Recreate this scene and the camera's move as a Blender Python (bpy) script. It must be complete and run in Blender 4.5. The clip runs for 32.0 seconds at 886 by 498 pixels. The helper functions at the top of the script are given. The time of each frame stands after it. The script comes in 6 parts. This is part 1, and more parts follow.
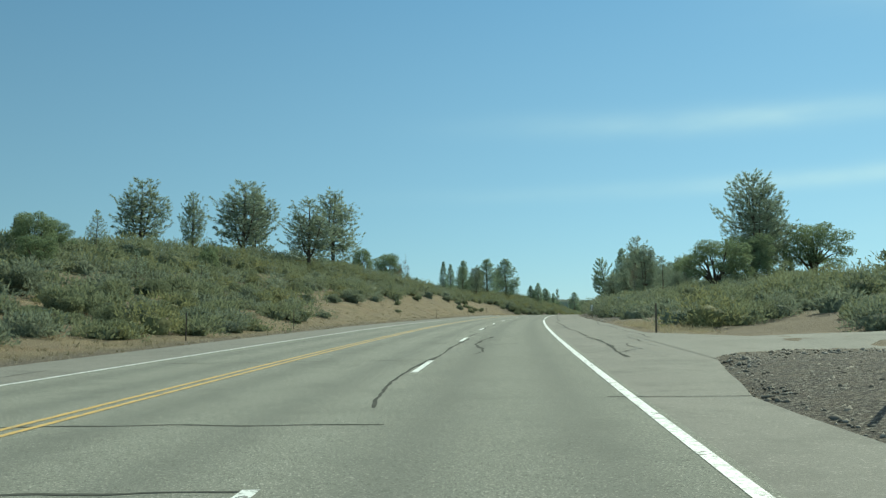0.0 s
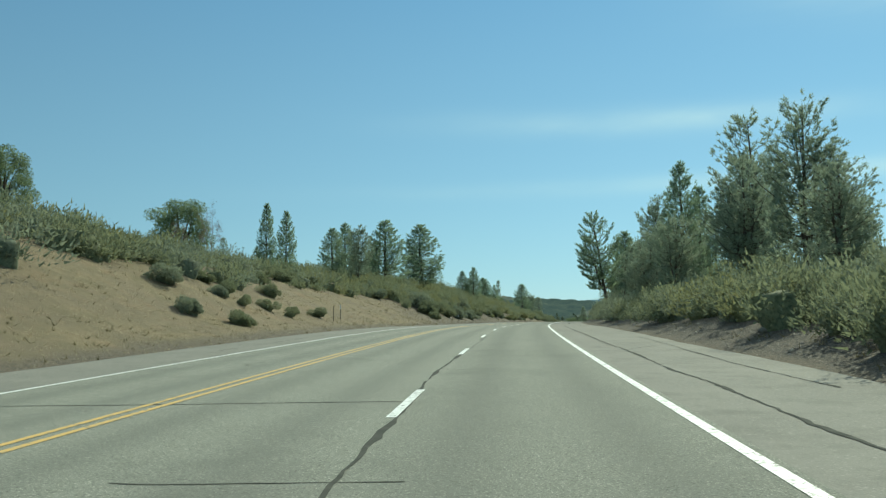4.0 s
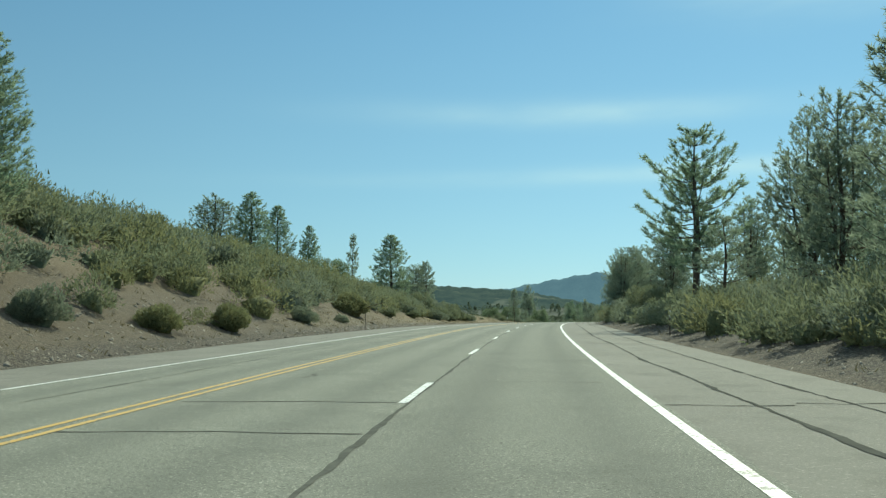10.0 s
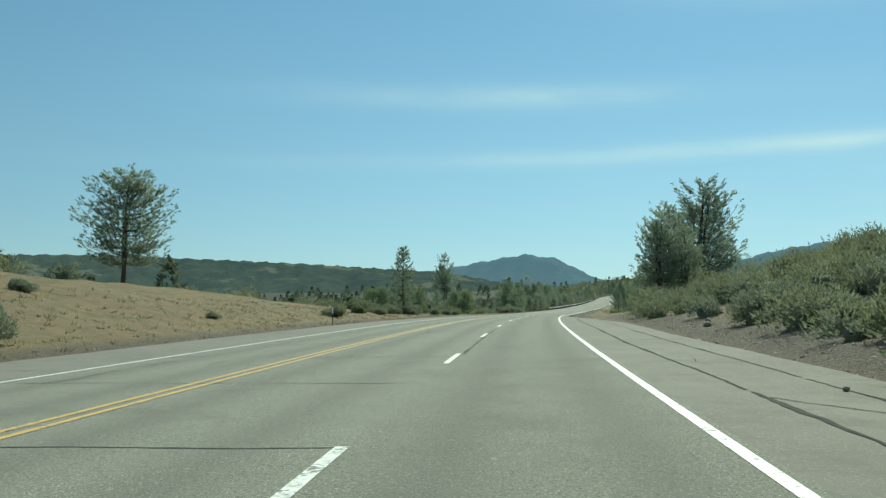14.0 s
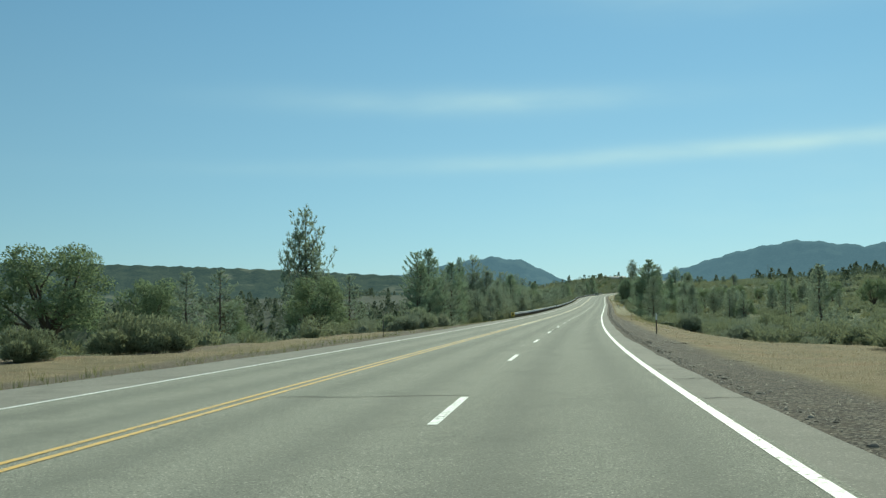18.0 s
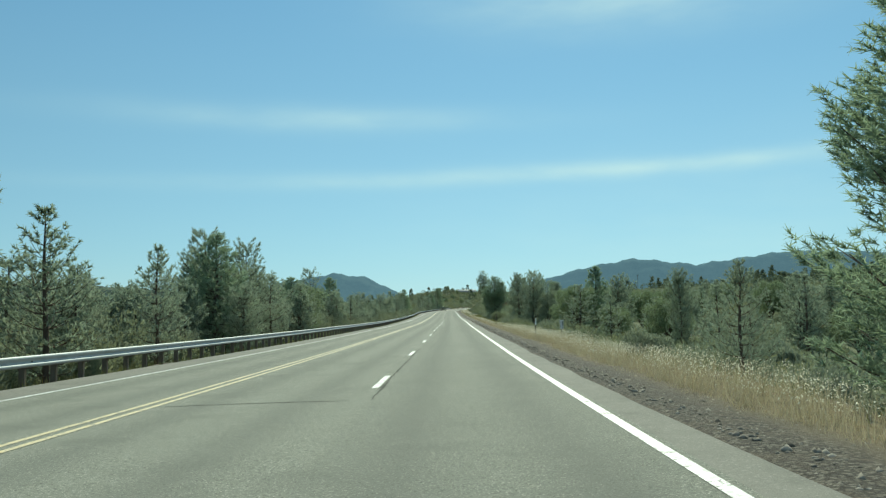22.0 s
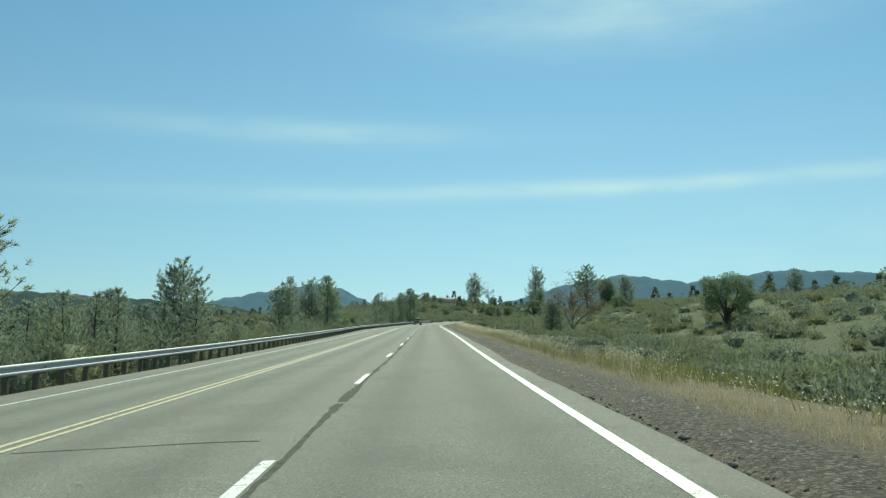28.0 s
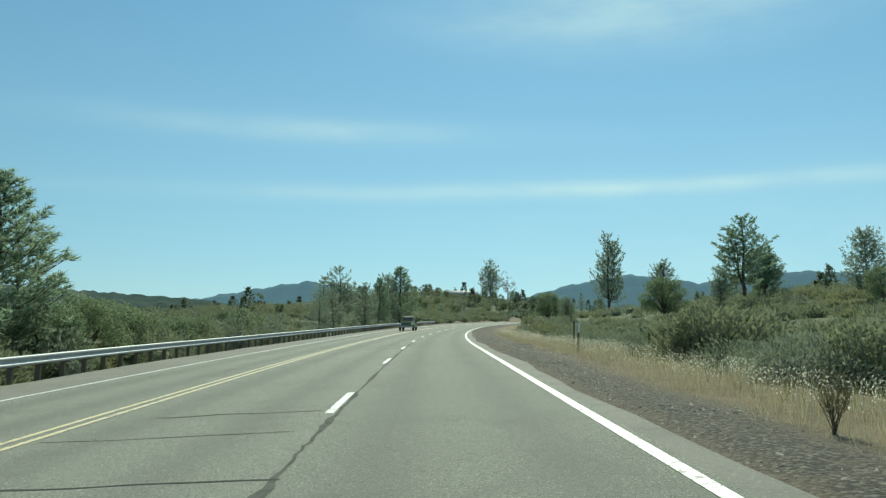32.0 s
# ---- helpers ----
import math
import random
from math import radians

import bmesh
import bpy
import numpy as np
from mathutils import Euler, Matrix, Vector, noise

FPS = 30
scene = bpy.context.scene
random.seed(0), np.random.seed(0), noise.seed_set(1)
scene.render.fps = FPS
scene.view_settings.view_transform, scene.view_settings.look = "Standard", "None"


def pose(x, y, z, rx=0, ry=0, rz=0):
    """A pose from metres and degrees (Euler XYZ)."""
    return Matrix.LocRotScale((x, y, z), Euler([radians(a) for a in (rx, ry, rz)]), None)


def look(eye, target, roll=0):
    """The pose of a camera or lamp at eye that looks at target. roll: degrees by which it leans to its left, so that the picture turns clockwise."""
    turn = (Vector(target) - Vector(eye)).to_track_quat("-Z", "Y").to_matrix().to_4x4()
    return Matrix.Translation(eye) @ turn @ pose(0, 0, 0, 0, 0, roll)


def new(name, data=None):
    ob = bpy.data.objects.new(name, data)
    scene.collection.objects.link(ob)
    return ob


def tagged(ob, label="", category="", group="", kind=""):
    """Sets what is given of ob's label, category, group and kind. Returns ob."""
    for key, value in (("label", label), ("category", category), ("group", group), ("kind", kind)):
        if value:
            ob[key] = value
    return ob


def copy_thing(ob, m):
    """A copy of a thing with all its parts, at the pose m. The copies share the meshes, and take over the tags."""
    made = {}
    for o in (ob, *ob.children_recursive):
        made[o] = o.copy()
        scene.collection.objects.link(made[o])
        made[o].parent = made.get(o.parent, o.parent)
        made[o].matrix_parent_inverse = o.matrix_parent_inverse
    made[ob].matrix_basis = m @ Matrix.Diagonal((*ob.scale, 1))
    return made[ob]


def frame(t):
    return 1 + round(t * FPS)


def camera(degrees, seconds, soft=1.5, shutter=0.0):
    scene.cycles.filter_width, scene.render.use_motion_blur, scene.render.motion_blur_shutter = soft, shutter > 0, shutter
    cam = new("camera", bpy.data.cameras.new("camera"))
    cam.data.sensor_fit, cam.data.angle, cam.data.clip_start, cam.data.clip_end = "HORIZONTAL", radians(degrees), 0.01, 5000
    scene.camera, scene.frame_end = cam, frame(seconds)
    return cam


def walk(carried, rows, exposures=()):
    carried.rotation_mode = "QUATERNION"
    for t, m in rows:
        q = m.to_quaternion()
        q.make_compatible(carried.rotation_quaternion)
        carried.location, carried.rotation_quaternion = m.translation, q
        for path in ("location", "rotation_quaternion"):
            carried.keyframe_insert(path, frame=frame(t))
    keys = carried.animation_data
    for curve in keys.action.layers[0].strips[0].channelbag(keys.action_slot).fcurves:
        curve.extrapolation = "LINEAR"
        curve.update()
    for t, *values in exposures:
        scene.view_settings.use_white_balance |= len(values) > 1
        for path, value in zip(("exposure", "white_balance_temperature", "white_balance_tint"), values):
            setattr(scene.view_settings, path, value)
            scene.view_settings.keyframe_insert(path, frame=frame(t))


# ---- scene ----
FOV = 54.18
cam = camera(FOV, 32.0, soft=1.3)
PATH = [  # seconds, x, y, z, yaw, pitch, roll
    (0.0, 1.89, -2.49, 1.309, 4.07, 5.20, 0.15),
    (0.5, 1.91, 13.04, 1.748, 3.00, 5.51, -0.16),
    (1.0, 2.07, 28.55, 2.170, 2.95, 5.60, -0.06),
    (1.5, 2.35, 43.99, 2.571, 2.86, 5.58, 0.08),
    (2.0, 2.77, 59.37, 2.944, 1.56, 5.61, 0.26),
    (2.5, 3.28, 74.70, 3.288, 1.32, 5.60, 0.37),
    (3.0, 3.98, 90.03, 3.611, 1.04, 5.43, 0.29),
    (3.5, 4.94, 105.39, 3.930, -0.05, 5.02, 0.20),
    (4.0, 6.10, 120.78, 4.246, -0.29, 4.98, 0.19),
    (4.5, 7.44, 136.20, 4.552, -0.84, 4.72, 0.18),
    (5.0, 8.90, 151.65, 4.850, -1.30, 4.66, 0.16),
    (5.5, 10.50, 167.12, 5.130, -1.84, 4.58, 0.20),
    (6.0, 12.27, 182.58, 5.333, -2.49, 4.40, 0.33),
    (6.5, 14.22, 198.03, 5.448, -3.12, 4.20, 0.43),
    (7.0, 16.31, 213.45, 5.526, -3.55, 4.26, 0.21),
    (7.5, 18.48, 228.81, 5.616, -4.80, 4.29, 0.14),
    (8.0, 20.76, 244.24, 5.719, -5.05, 4.23, -0.04),
    (8.5, 23.21, 259.87, 5.825, -5.03, 4.24, 0.01),
    (9.0, 25.85, 275.58, 5.929, -4.94, 4.29, 0.12),
    (9.5, 28.69, 291.29, 6.022, -4.95, 4.35, 0.11),
    (10.0, 31.71, 307.01, 6.092, -6.06, 4.23, -0.20),
    (10.5, 34.91, 322.70, 6.141, -6.09, 4.22, -0.48),
    (11.0, 38.27, 338.28, 6.186, -6.17, 4.03, 0.13),
    (11.5, 41.76, 353.70, 6.233, -6.82, 3.80, 0.28),
    (12.0, 45.32, 368.95, 6.266, -7.02, 3.80, -0.10),
    (12.5, 48.91, 384.01, 6.254, -7.55, 3.75, -0.44),
    (13.0, 52.57, 398.97, 6.196, -8.82, 3.69, -0.40),
    (13.5, 56.41, 413.94, 6.120, -9.34, 3.68, -0.35),
    (14.0, 60.44, 428.93, 6.038, -10.77, 3.11, -0.09),
    (14.5, 64.66, 443.92, 5.950, -12.61, 3.06, -0.10),
    (15.0, 69.05, 458.90, 5.852, -13.26, 3.17, -0.00),
    (15.5, 73.58, 473.87, 5.743, -13.19, 3.34, 0.17),
    (16.0, 78.28, 488.79, 5.606, -13.02, 3.41, 0.41),
    (16.5, 83.20, 503.66, 5.429, -12.86, 3.39, 0.60),
    (17.0, 88.30, 518.46, 5.210, -12.89, 3.23, 0.38),
    (17.5, 93.52, 533.23, 4.962, -12.84, 3.30, 0.41),
    (18.0, 98.88, 547.92, 4.689, -12.90, 3.41, 0.75),
    (18.5, 104.43, 562.53, 4.424, -13.50, 3.65, 0.44),
    (19.0, 110.15, 577.03, 4.199, -14.30, 3.76, 0.04),
    (19.5, 115.97, 591.40, 4.016, -14.91, 3.74, 0.08),
    (20.0, 121.86, 605.72, 3.868, -17.90, 3.37, -0.27),
    (20.5, 127.75, 620.03, 3.752, -19.75, 3.22, -0.55),
    (21.0, 133.74, 634.38, 3.657, -20.13, 3.24, -0.47),
    (21.5, 139.92, 648.89, 3.573, -20.72, 3.30, -0.21),
    (22.0, 146.23, 663.47, 3.500, -23.09, 4.47, 0.95),
    (22.5, 152.60, 678.00, 3.467, -24.86, 5.08, 1.65),
    (23.0, 159.00, 692.46, 3.479, -25.15, 4.97, 1.61),
    (23.5, 165.38, 706.83, 3.526, -25.15, 4.90, 1.56),
    (24.0, 171.68, 721.10, 3.591, -25.13, 5.06, 1.29),
    (24.5, 177.91, 735.27, 3.672, -25.08, 5.14, 0.94),
    (25.0, 184.15, 749.41, 3.755, -25.16, 5.15, 0.40),
    (25.5, 190.42, 763.55, 3.838, -25.24, 5.16, -0.07),
    (26.0, 196.70, 777.73, 3.925, -25.08, 5.23, -0.40),
    (26.5, 202.92, 792.01, 4.033, -24.80, 5.32, -0.51),
    (27.0, 209.09, 806.40, 4.162, -24.58, 5.41, -0.07),
    (27.5, 215.26, 820.91, 4.314, -24.45, 5.38, -0.07),
    (28.0, 221.45, 835.44, 4.485, -24.41, 5.47, -0.07),
    (28.5, 227.64, 849.93, 4.675, -24.19, 5.53, -0.02),
    (29.0, 233.84, 864.34, 4.887, -24.26, 5.46, -0.18),
    (29.5, 240.07, 878.64, 5.124, -24.24, 5.50, -0.30),
    (30.0, 246.28, 892.87, 5.369, -24.24, 5.64, -0.36),
    (30.5, 252.43, 907.04, 5.611, -24.23, 5.52, -0.41),
    (31.0, 258.54, 921.15, 5.851, -24.28, 5.45, -0.42),
    (31.5, 264.61, 935.20, 6.092, -24.34, 5.46, -0.54),
    (32.0, 270.70, 949.24, 6.335, -24.29, 5.42, -0.65),
]
walk(cam, [(t, pose(x, y, z, 90 + p, r, w)) for t, x, y, z, w, p, r in PATH],
     exposures=[(0.0, 0.22, 6750, -14), (9.0, 0.24, 6750, -14), (13.0, 0.16, 6750, -14), (18.0, 0.1, 6750, -14), (24.0, 0.16, 6750, -14), (32.0, 0.16, 6750, -14)])

# the road's line: heading in degrees and grade every 40 m from s = -40, cross slope every 80 m
HEADING = [
    -1.32, 0.01, 1.32, 3.04, 4.34, 5.44, 7.32, 8.62, 10.27, 11.45, 12.82, 14.37,
    15.78, 16.99, 19.04, 20.27, 22.05, 22.98, 23.36, 23.76, 23.61, 23.95, 23.22, 23.37,
    23.69, 23.34, 23.36, 23.98, 26.23, 28.96, 31.91, 34.84, 37.74, 40.63, 43.52, 46.40]
GRADE = [
    0.0288, 0.0284, 0.0256, 0.0212, 0.0202, 0.0188, 0.0045, 0.0066, 0.0064, 0.0027, 0.0031, -0.0046,
    -0.0056, -0.0073, -0.0139, -0.0181, -0.0115, -0.0063, -0.0047, 0.0023, 0.0051, 0.0051, 0.0087, 0.0119,
    0.0158, 0.0155, 0.0158, 0.0102, 0.0148, 0.0186, 0.0185, 0.0184, 0.0171, 0.0134, 0.0084, 0.0031]
CROSS = [
    -0.0066, -0.0170, -0.0169, -0.0038, -0.0099, -0.0079, -0.0100, -0.0163, -0.0080, -0.0121, -0.0295, -0.0406,
    -0.0560, -0.0575, -0.0310, -0.0079, 0.0037, 0.0103]
LANE_Y, LANE_L, DASH0 = -3.75, -7.47, 14.92
# ---------------------------------------------------------------- sky and sun
SUN_AZ, SUN_EL = 31.0, 38.0          # degrees, clockwise from +y; above the horizon
world = bpy.data.worlds.new("sky")
scene.world = world
world.use_nodes = True
wn, wl = world.node_tree.nodes, world.node_tree.links
wn.clear()
w_out = wn.new("ShaderNodeOutputWorld")
w_bg = wn.new("ShaderNodeBackground")
sky = wn.new("ShaderNodeTexSky")
sky.sky_type = "NISHITA"
sky.sun_disc = False
sky.sun_elevation = radians(SUN_EL)
sky.sun_rotation = radians(SUN_AZ)
sky.altitude = 400
sky.air_density = 1.0
sky.dust_density = 0.1
sky.ozone_density = 4.0
w_bg.inputs["Strength"].default_value = 0.1


def w_math(op, a, b=None, c=None):
    nd = wn.new("ShaderNodeMath")
    nd.operation = op
    for i, v in enumerate((a, b, c)):
        if v is None:
            continue
        if isinstance(v, (int, float)):
            nd.inputs[i].default_value = v
        else:
            wl.new(v, nd.inputs[i])
    return nd.outputs[0]


w_geo = wn.new("ShaderNodeTexCoord")
w_sep = wn.new("ShaderNodeSeparateXYZ")
wl.new(w_geo.outputs["Generated"], w_sep.inputs[0])
w_el = w_math("MULTIPLY", w_math("ARCSINE", w_sep.outputs[2]), 57.2958)
w_az = w_math("MULTIPLY", w_math("ARCTAN2", w_sep.outputs[0], w_sep.outputs[1]), 57.2958)
w_vec = wn.new("ShaderNodeCombineXYZ")
wl.new(w_math("MULTIPLY", w_az, 0.16), w_vec.inputs[0])
wl.new(w_math("MULTIPLY", w_el, 0.55), w_vec.inputs[1])
w_noise = wn.new("ShaderNodeTexNoise")
w_noise.inputs["Scale"].default_value = 1.0
w_noise.inputs["Detail"].default_value = 6
wl.new(w_vec.outputs[0], w_noise.inputs["Vector"])


def streak(el0, slope, az0, width, half, gain):
    """A thin cirrus streak: height at azimuth az0, rise per degree, thickness, half length."""
    line = w_math("ADD", w_math("MULTIPLY", w_math("SUBTRACT", w_az, az0), slope), el0)
    d = w_math("DIVIDE", w_math("SUBTRACT", w_el, line), width)
    across = w_math("EXPONENT", w_math("MULTIPLY", w_math("MULTIPLY", d, d), -1.0))
    e = w_math("DIVIDE", w_math("SUBTRACT", w_az, az0), half)
    along = w_math("EXPONENT", w_math("MULTIPLY", w_math("MULTIPLY", e, e), -1.0))
    return w_math("MULTIPLY", w_math("MULTIPLY", across, along), gain)


w_cirrus = w_math("ADD", streak(9.4, 0.02, 36.0, 0.55, 26.0, 0.85), streak(13.0, -0.01, 15.0, 0.8, 12.0, 0.6))
w_cirrus = w_math("ADD", w_cirrus, streak(20.5, 0.0, 36.0, 2.2, 12.0, 0.9))
w_cirrus = w_math("ADD", w_cirrus, streak(5.0, 0.0, 48.0, 5.0, 26.0, 0.30))
w_cirrus = w_math("MULTIPLY", w_cirrus, w_math("MULTIPLY", w_noise.outputs[0], 0.95))
w_mix = wn.new("ShaderNodeMix")
w_mix.data_type = "RGBA"
w_mix.clamp_factor = True
wl.new(w_cirrus, w_mix.inputs[0])
w_grad = wn.new("ShaderNodeValToRGB")      # clear air: pale at the horizon, deeper blue above
for e_, (p_, c_) in zip([w_grad.color_ramp.elements[0], w_grad.color_ramp.elements[1], w_grad.color_ramp.elements.new(0.33)],
                        ((0.0, (0.33, 0.56, 0.78)), (1.0, (0.08, 0.20, 0.44)), (0.28, (0.15, 0.345, 0.64)))):
    e_.position, e_.color = p_, (*c_, 1)
wl.new(w_math("DIVIDE", w_el, 90.0), w_grad.inputs[0])
w_gain = wn.new("ShaderNodeVectorMath")
w_gain.operation = "SCALE"
w_gain.inputs[3].default_value = 10.0
wl.new(w_grad.outputs[0], w_gain.inputs[0])
w_sunward = w_math("COSINE", w_math("MULTIPLY", w_math("SUBTRACT", w_az, SUN_AZ + 6), 0.0174533))
w_facing = w_math("MULTIPLY", w_math("POWER", w_math("MAXIMUM", w_sunward, 0.0), 1.7), 0.49)
w_back = w_math("MULTIPLY", w_math("MAXIMUM", w_math("MULTIPLY", w_sunward, -1.0), 0.0), 0.40)
wl.new(w_math("MULTIPLY", w_math("ADD", w_math("ADD", w_facing, w_back), 0.56), 10.0), w_gain.inputs[3])
w_sky = wn.new("ShaderNodeMix")
w_sky.data_type = "RGBA"
w_sky.inputs[0].default_value = 0.75
wl.new(sky.outputs[0], w_sky.inputs[6])
wl.new(w_gain.outputs[0], w_sky.inputs[7])
wl.new(w_sky.outputs[2], w_mix.inputs[6])
w_mix.inputs[7].default_value = (6.2, 7.6, 8.3, 1)
wl.new(w_mix.outputs[2], w_bg.inputs["Color"])
wl.new(w_bg.outputs[0], w_out.inputs["Surface"])

sun_data = bpy.data.lights.new("sun", "SUN")
sun_data.energy = 3.85
sun_data.angle = radians(0.55)
sun_data.color = (1.0, 0.94, 0.84)
sun_ob = new("sun", sun_data)
_az, _el = radians(SUN_AZ), radians(SUN_EL)
sun_ob.matrix_world = look((0, 0, 80), (-math.sin(_az) * math.cos(_el), -math.cos(_az) * math.cos(_el), 80 - math.sin(_el)))


# ---------------------------------------------------------------- materials
class Mat:
    """A small node builder round one principled material."""

    def __init__(self, name, rough=0.8, metal=0.0, spec=0.4):
        self.m = bpy.data.materials.new(name)
        self.m.use_nodes = True
        self.n, self.l = self.m.node_tree.nodes, self.m.node_tree.links
        self.bsdf = self.n["Principled BSDF"]
        self.out = self.n["Material Output"]
        self.bsdf.inputs["Roughness"].default_value = rough
        self.bsdf.inputs["Metallic"].default_value = metal
        self.bsdf.inputs["Specular IOR Level"].default_value = spec
        self.pos = self.n.new("ShaderNodeNewGeometry").outputs["Position"]

    def noise(self, scale, detail=4, rough=0.55, stretch=None, kind="ShaderNodeTexNoise"):
        nd = self.n.new(kind)
        nd.inputs["Scale"].default_value = scale
        if kind == "ShaderNodeTexNoise":
            nd.inputs["Detail"].default_value = detail
            nd.inputs["Roughness"].default_value = rough
        if stretch:
            mp = self.n.new("ShaderNodeMapping")
            mp.inputs["Scale"].default_value = stretch
            self.l.new(self.pos, mp.inputs[0])
            self.l.new(mp.outputs[0], nd.inputs["Vector"])
        else:
            self.l.new(self.pos, nd.inputs["Vector"])
        return nd.outputs[0]

    def ramp(self, fac, *stops):
        nd = self.n.new("ShaderNodeValToRGB")
        el = nd.color_ramp.elements
        while len(el) < len(stops):
            el.new(0.5)
        for e, (p, c) in zip(el, stops):
            e.position = p
            e.color = (*c, 1) if len(c) == 3 else c
        self.l.new(fac, nd.inputs[0])
        return nd.outputs[0]

    def mix(self, fac, a, b, mode="MIX"):
        nd = self.n.new("ShaderNodeMix")
        nd.data_type = "RGBA"
        nd.blend_type = mode
        for i, v in ((0, fac), (6, a), (7, b)):
            if isinstance(v, (int, float)):
                nd.inputs[i].default_value = v
            elif isinstance(v, tuple):
                nd.inputs[i].default_value = (*v, 1)
            else:
                self.l.new(v, nd.inputs[i])
        return nd.outputs[2]

    def attr(self, name):
        nd = self.n.new("ShaderNodeAttribute")
        nd.attribute_name = name
        return nd.outputs["Fac"]

    def random(self):
        return self.n.new("ShaderNodeObjectInfo").outputs["Random"]

    def island(self):
        return self.n.new("ShaderNodeNewGeometry").outputs["Random Per Island"]

    def color(self, c):
        if isinstance(c, tuple):
            self.bsdf.inputs["Base Color"].default_value = (*c, 1)
        else:
            self.l.new(c, self.bsdf.inputs["Base Color"])
        return self

    def bump(self, h, strength=0.3, dist=0.02):
        nd = self.n.new("ShaderNodeBump")
        nd.inputs["Strength"].default_value = strength
        nd.inputs["Distance"].default_value = dist
        self.l.new(h, nd.inputs["Height"])
        self.l.new(nd.outputs[0], self.bsdf.inputs["Normal"])
        return self

    def leafy(self, amount):
        """Lets light through, as thin leaves do."""
        tr = self.n.new("ShaderNodeBsdfTranslucent")
        src = self.bsdf.inputs["Base Color"]
        if src.is_linked:
            self.l.new(src.links[0].from_socket, tr.inputs[0])
        else:
            tr.inputs[0].default_value = src.default_value
        mx = self.n.new("ShaderNodeMixShader")
        mx.inputs[0].default_value = amount
        self.l.new(self.bsdf.outputs[0], mx.inputs[1])
        self.l.new(tr.outputs[0], mx.inputs[2])
        self.l.new(mx.outputs[0], self.out.inputs["Surface"])
        return self


def leaf_material(name, dark, light, tip, through_light=0.35, grain=7.0):
    """Foliage: clump-sized variation, leaf-sized specks of painted shade, a tone of its own for each leaf or plant."""
    m = Mat(name, 0.75, spec=0.15)
    fine_ = m.noise(grain, 4, 0.7)
    v = m.mix(m.noise(0.9, 3), dark, light)
    v = m.mix(m.mix(0.5, m.island(), m.random()), v, tip)
    v = m.mix(0.5, m.mix(m.noise(0.9, 3), dark, light), v)
    # shade in the gaps between leaves, painted as fine dark specks
    gap_shade = tuple(q * 0.7 for q in dark)
    v = m.mix(m.ramp(fine_, (0.36, (0.85, 0.85, 0.85)), (0.54, (0, 0, 0))), v, gap_shade)
    m.color(v).bump(fine_, 0.6, 0.06)
    return m.leafy(through_light).m


M = {}
# old sun-bleached asphalt
a = Mat("asphalt", 0.9, spec=0.18)
big = a.noise(0.12, 3)
mid = a.noise(7.0, 5, 0.75)
fine = a.noise(42, 4, 0.8)
stones = a.noise(120, 2, 0.85)
c = a.ramp(big, (0.3, (0.188, 0.189, 0.153)), (0.7, (0.236, 0.236, 0.194)))
c = a.mix(a.ramp(mid, (0.3, (0, 0, 0)), (0.7, (0.6, 0.6, 0.6))), c, (0.24, 0.24, 0.202))
c = a.mix(a.ramp(fine, (0.4, (0, 0, 0)), (0.72, (1, 1, 1))), c, (0.268, 0.27, 0.226))
c = a.mix(a.ramp(fine, (0.25, (0.85, 0.85, 0.85)), (0.42, (0, 0, 0))), c, (0.085, 0.085, 0.073))
c = a.mix(a.ramp(stones, (0.63, (0, 0, 0)), (0.70, (1, 1, 1))), c, (0.50, 0.49, 0.43))
c = a.mix(a.ramp(a.noise(48, 2, 0.6), (0.60, (0, 0, 0)), (0.66, (0.95, 0.95, 0.95))), c, (0.56, 0.54, 0.455))
c = a.mix(a.ramp(a.noise(36, 3, 0.7), (0.37, (0.8, 0.8, 0.8)), (0.44, (0, 0, 0))), c, (0.075, 0.078, 0.064))
c = a.mix(a.attr("lane"), c, (0.115, 0.119, 0.10))
wheel = a.attr("wheel")
c = a.mix(wheel, c, (0.128, 0.13, 0.112))
stain = a.ramp(a.noise(0.55, 5, 0.65, (1.0, 1.0, 1.0)), (0.52, (0, 0, 0)), (0.8, (0.6, 0.6, 0.6)))
c = a.mix(stain, c, (0.135, 0.135, 0.115))
a.color(c).bump(fine, 0.6, 0.015)
M["asphalt"] = a.m

a = Mat("shoulder_asphalt", 0.9, spec=0.25)
c = a.ramp(a.noise(0.35, 4), (0.3, (0.165, 0.158, 0.135)), (0.72, (0.225, 0.213, 0.182)))
c = a.mix(a.ramp(a.noise(60, 3, 0.7), (0.4, (0, 0, 0)), (0.75, (1, 1, 1))), c, (0.27, 0.258, 0.222))
c = a.mix(a.ramp(a.noise(38, 3, 0.8), (0.25, (0.8, 0.8, 0.8)), (0.42, (0, 0, 0))), c, (0.10, 0.097, 0.083))
c = a.mix(a.ramp(a.noise(24, 2, 0.6), (0.60, (0, 0, 0)), (0.67, (0.6, 0.6, 0.6))), c, (0.38, 0.36, 0.31))
c = a.mix(a.ramp(a.noise(0.9, 5, 0.7), (0.50, (0, 0, 0)), (0.72, (0.55, 0.55, 0.55))), c, (0.13, 0.125, 0.105))
a.color(c).bump(a.noise(45, 3, 0.8), 0.5, 0.014)
M["shoulder"] = a.m


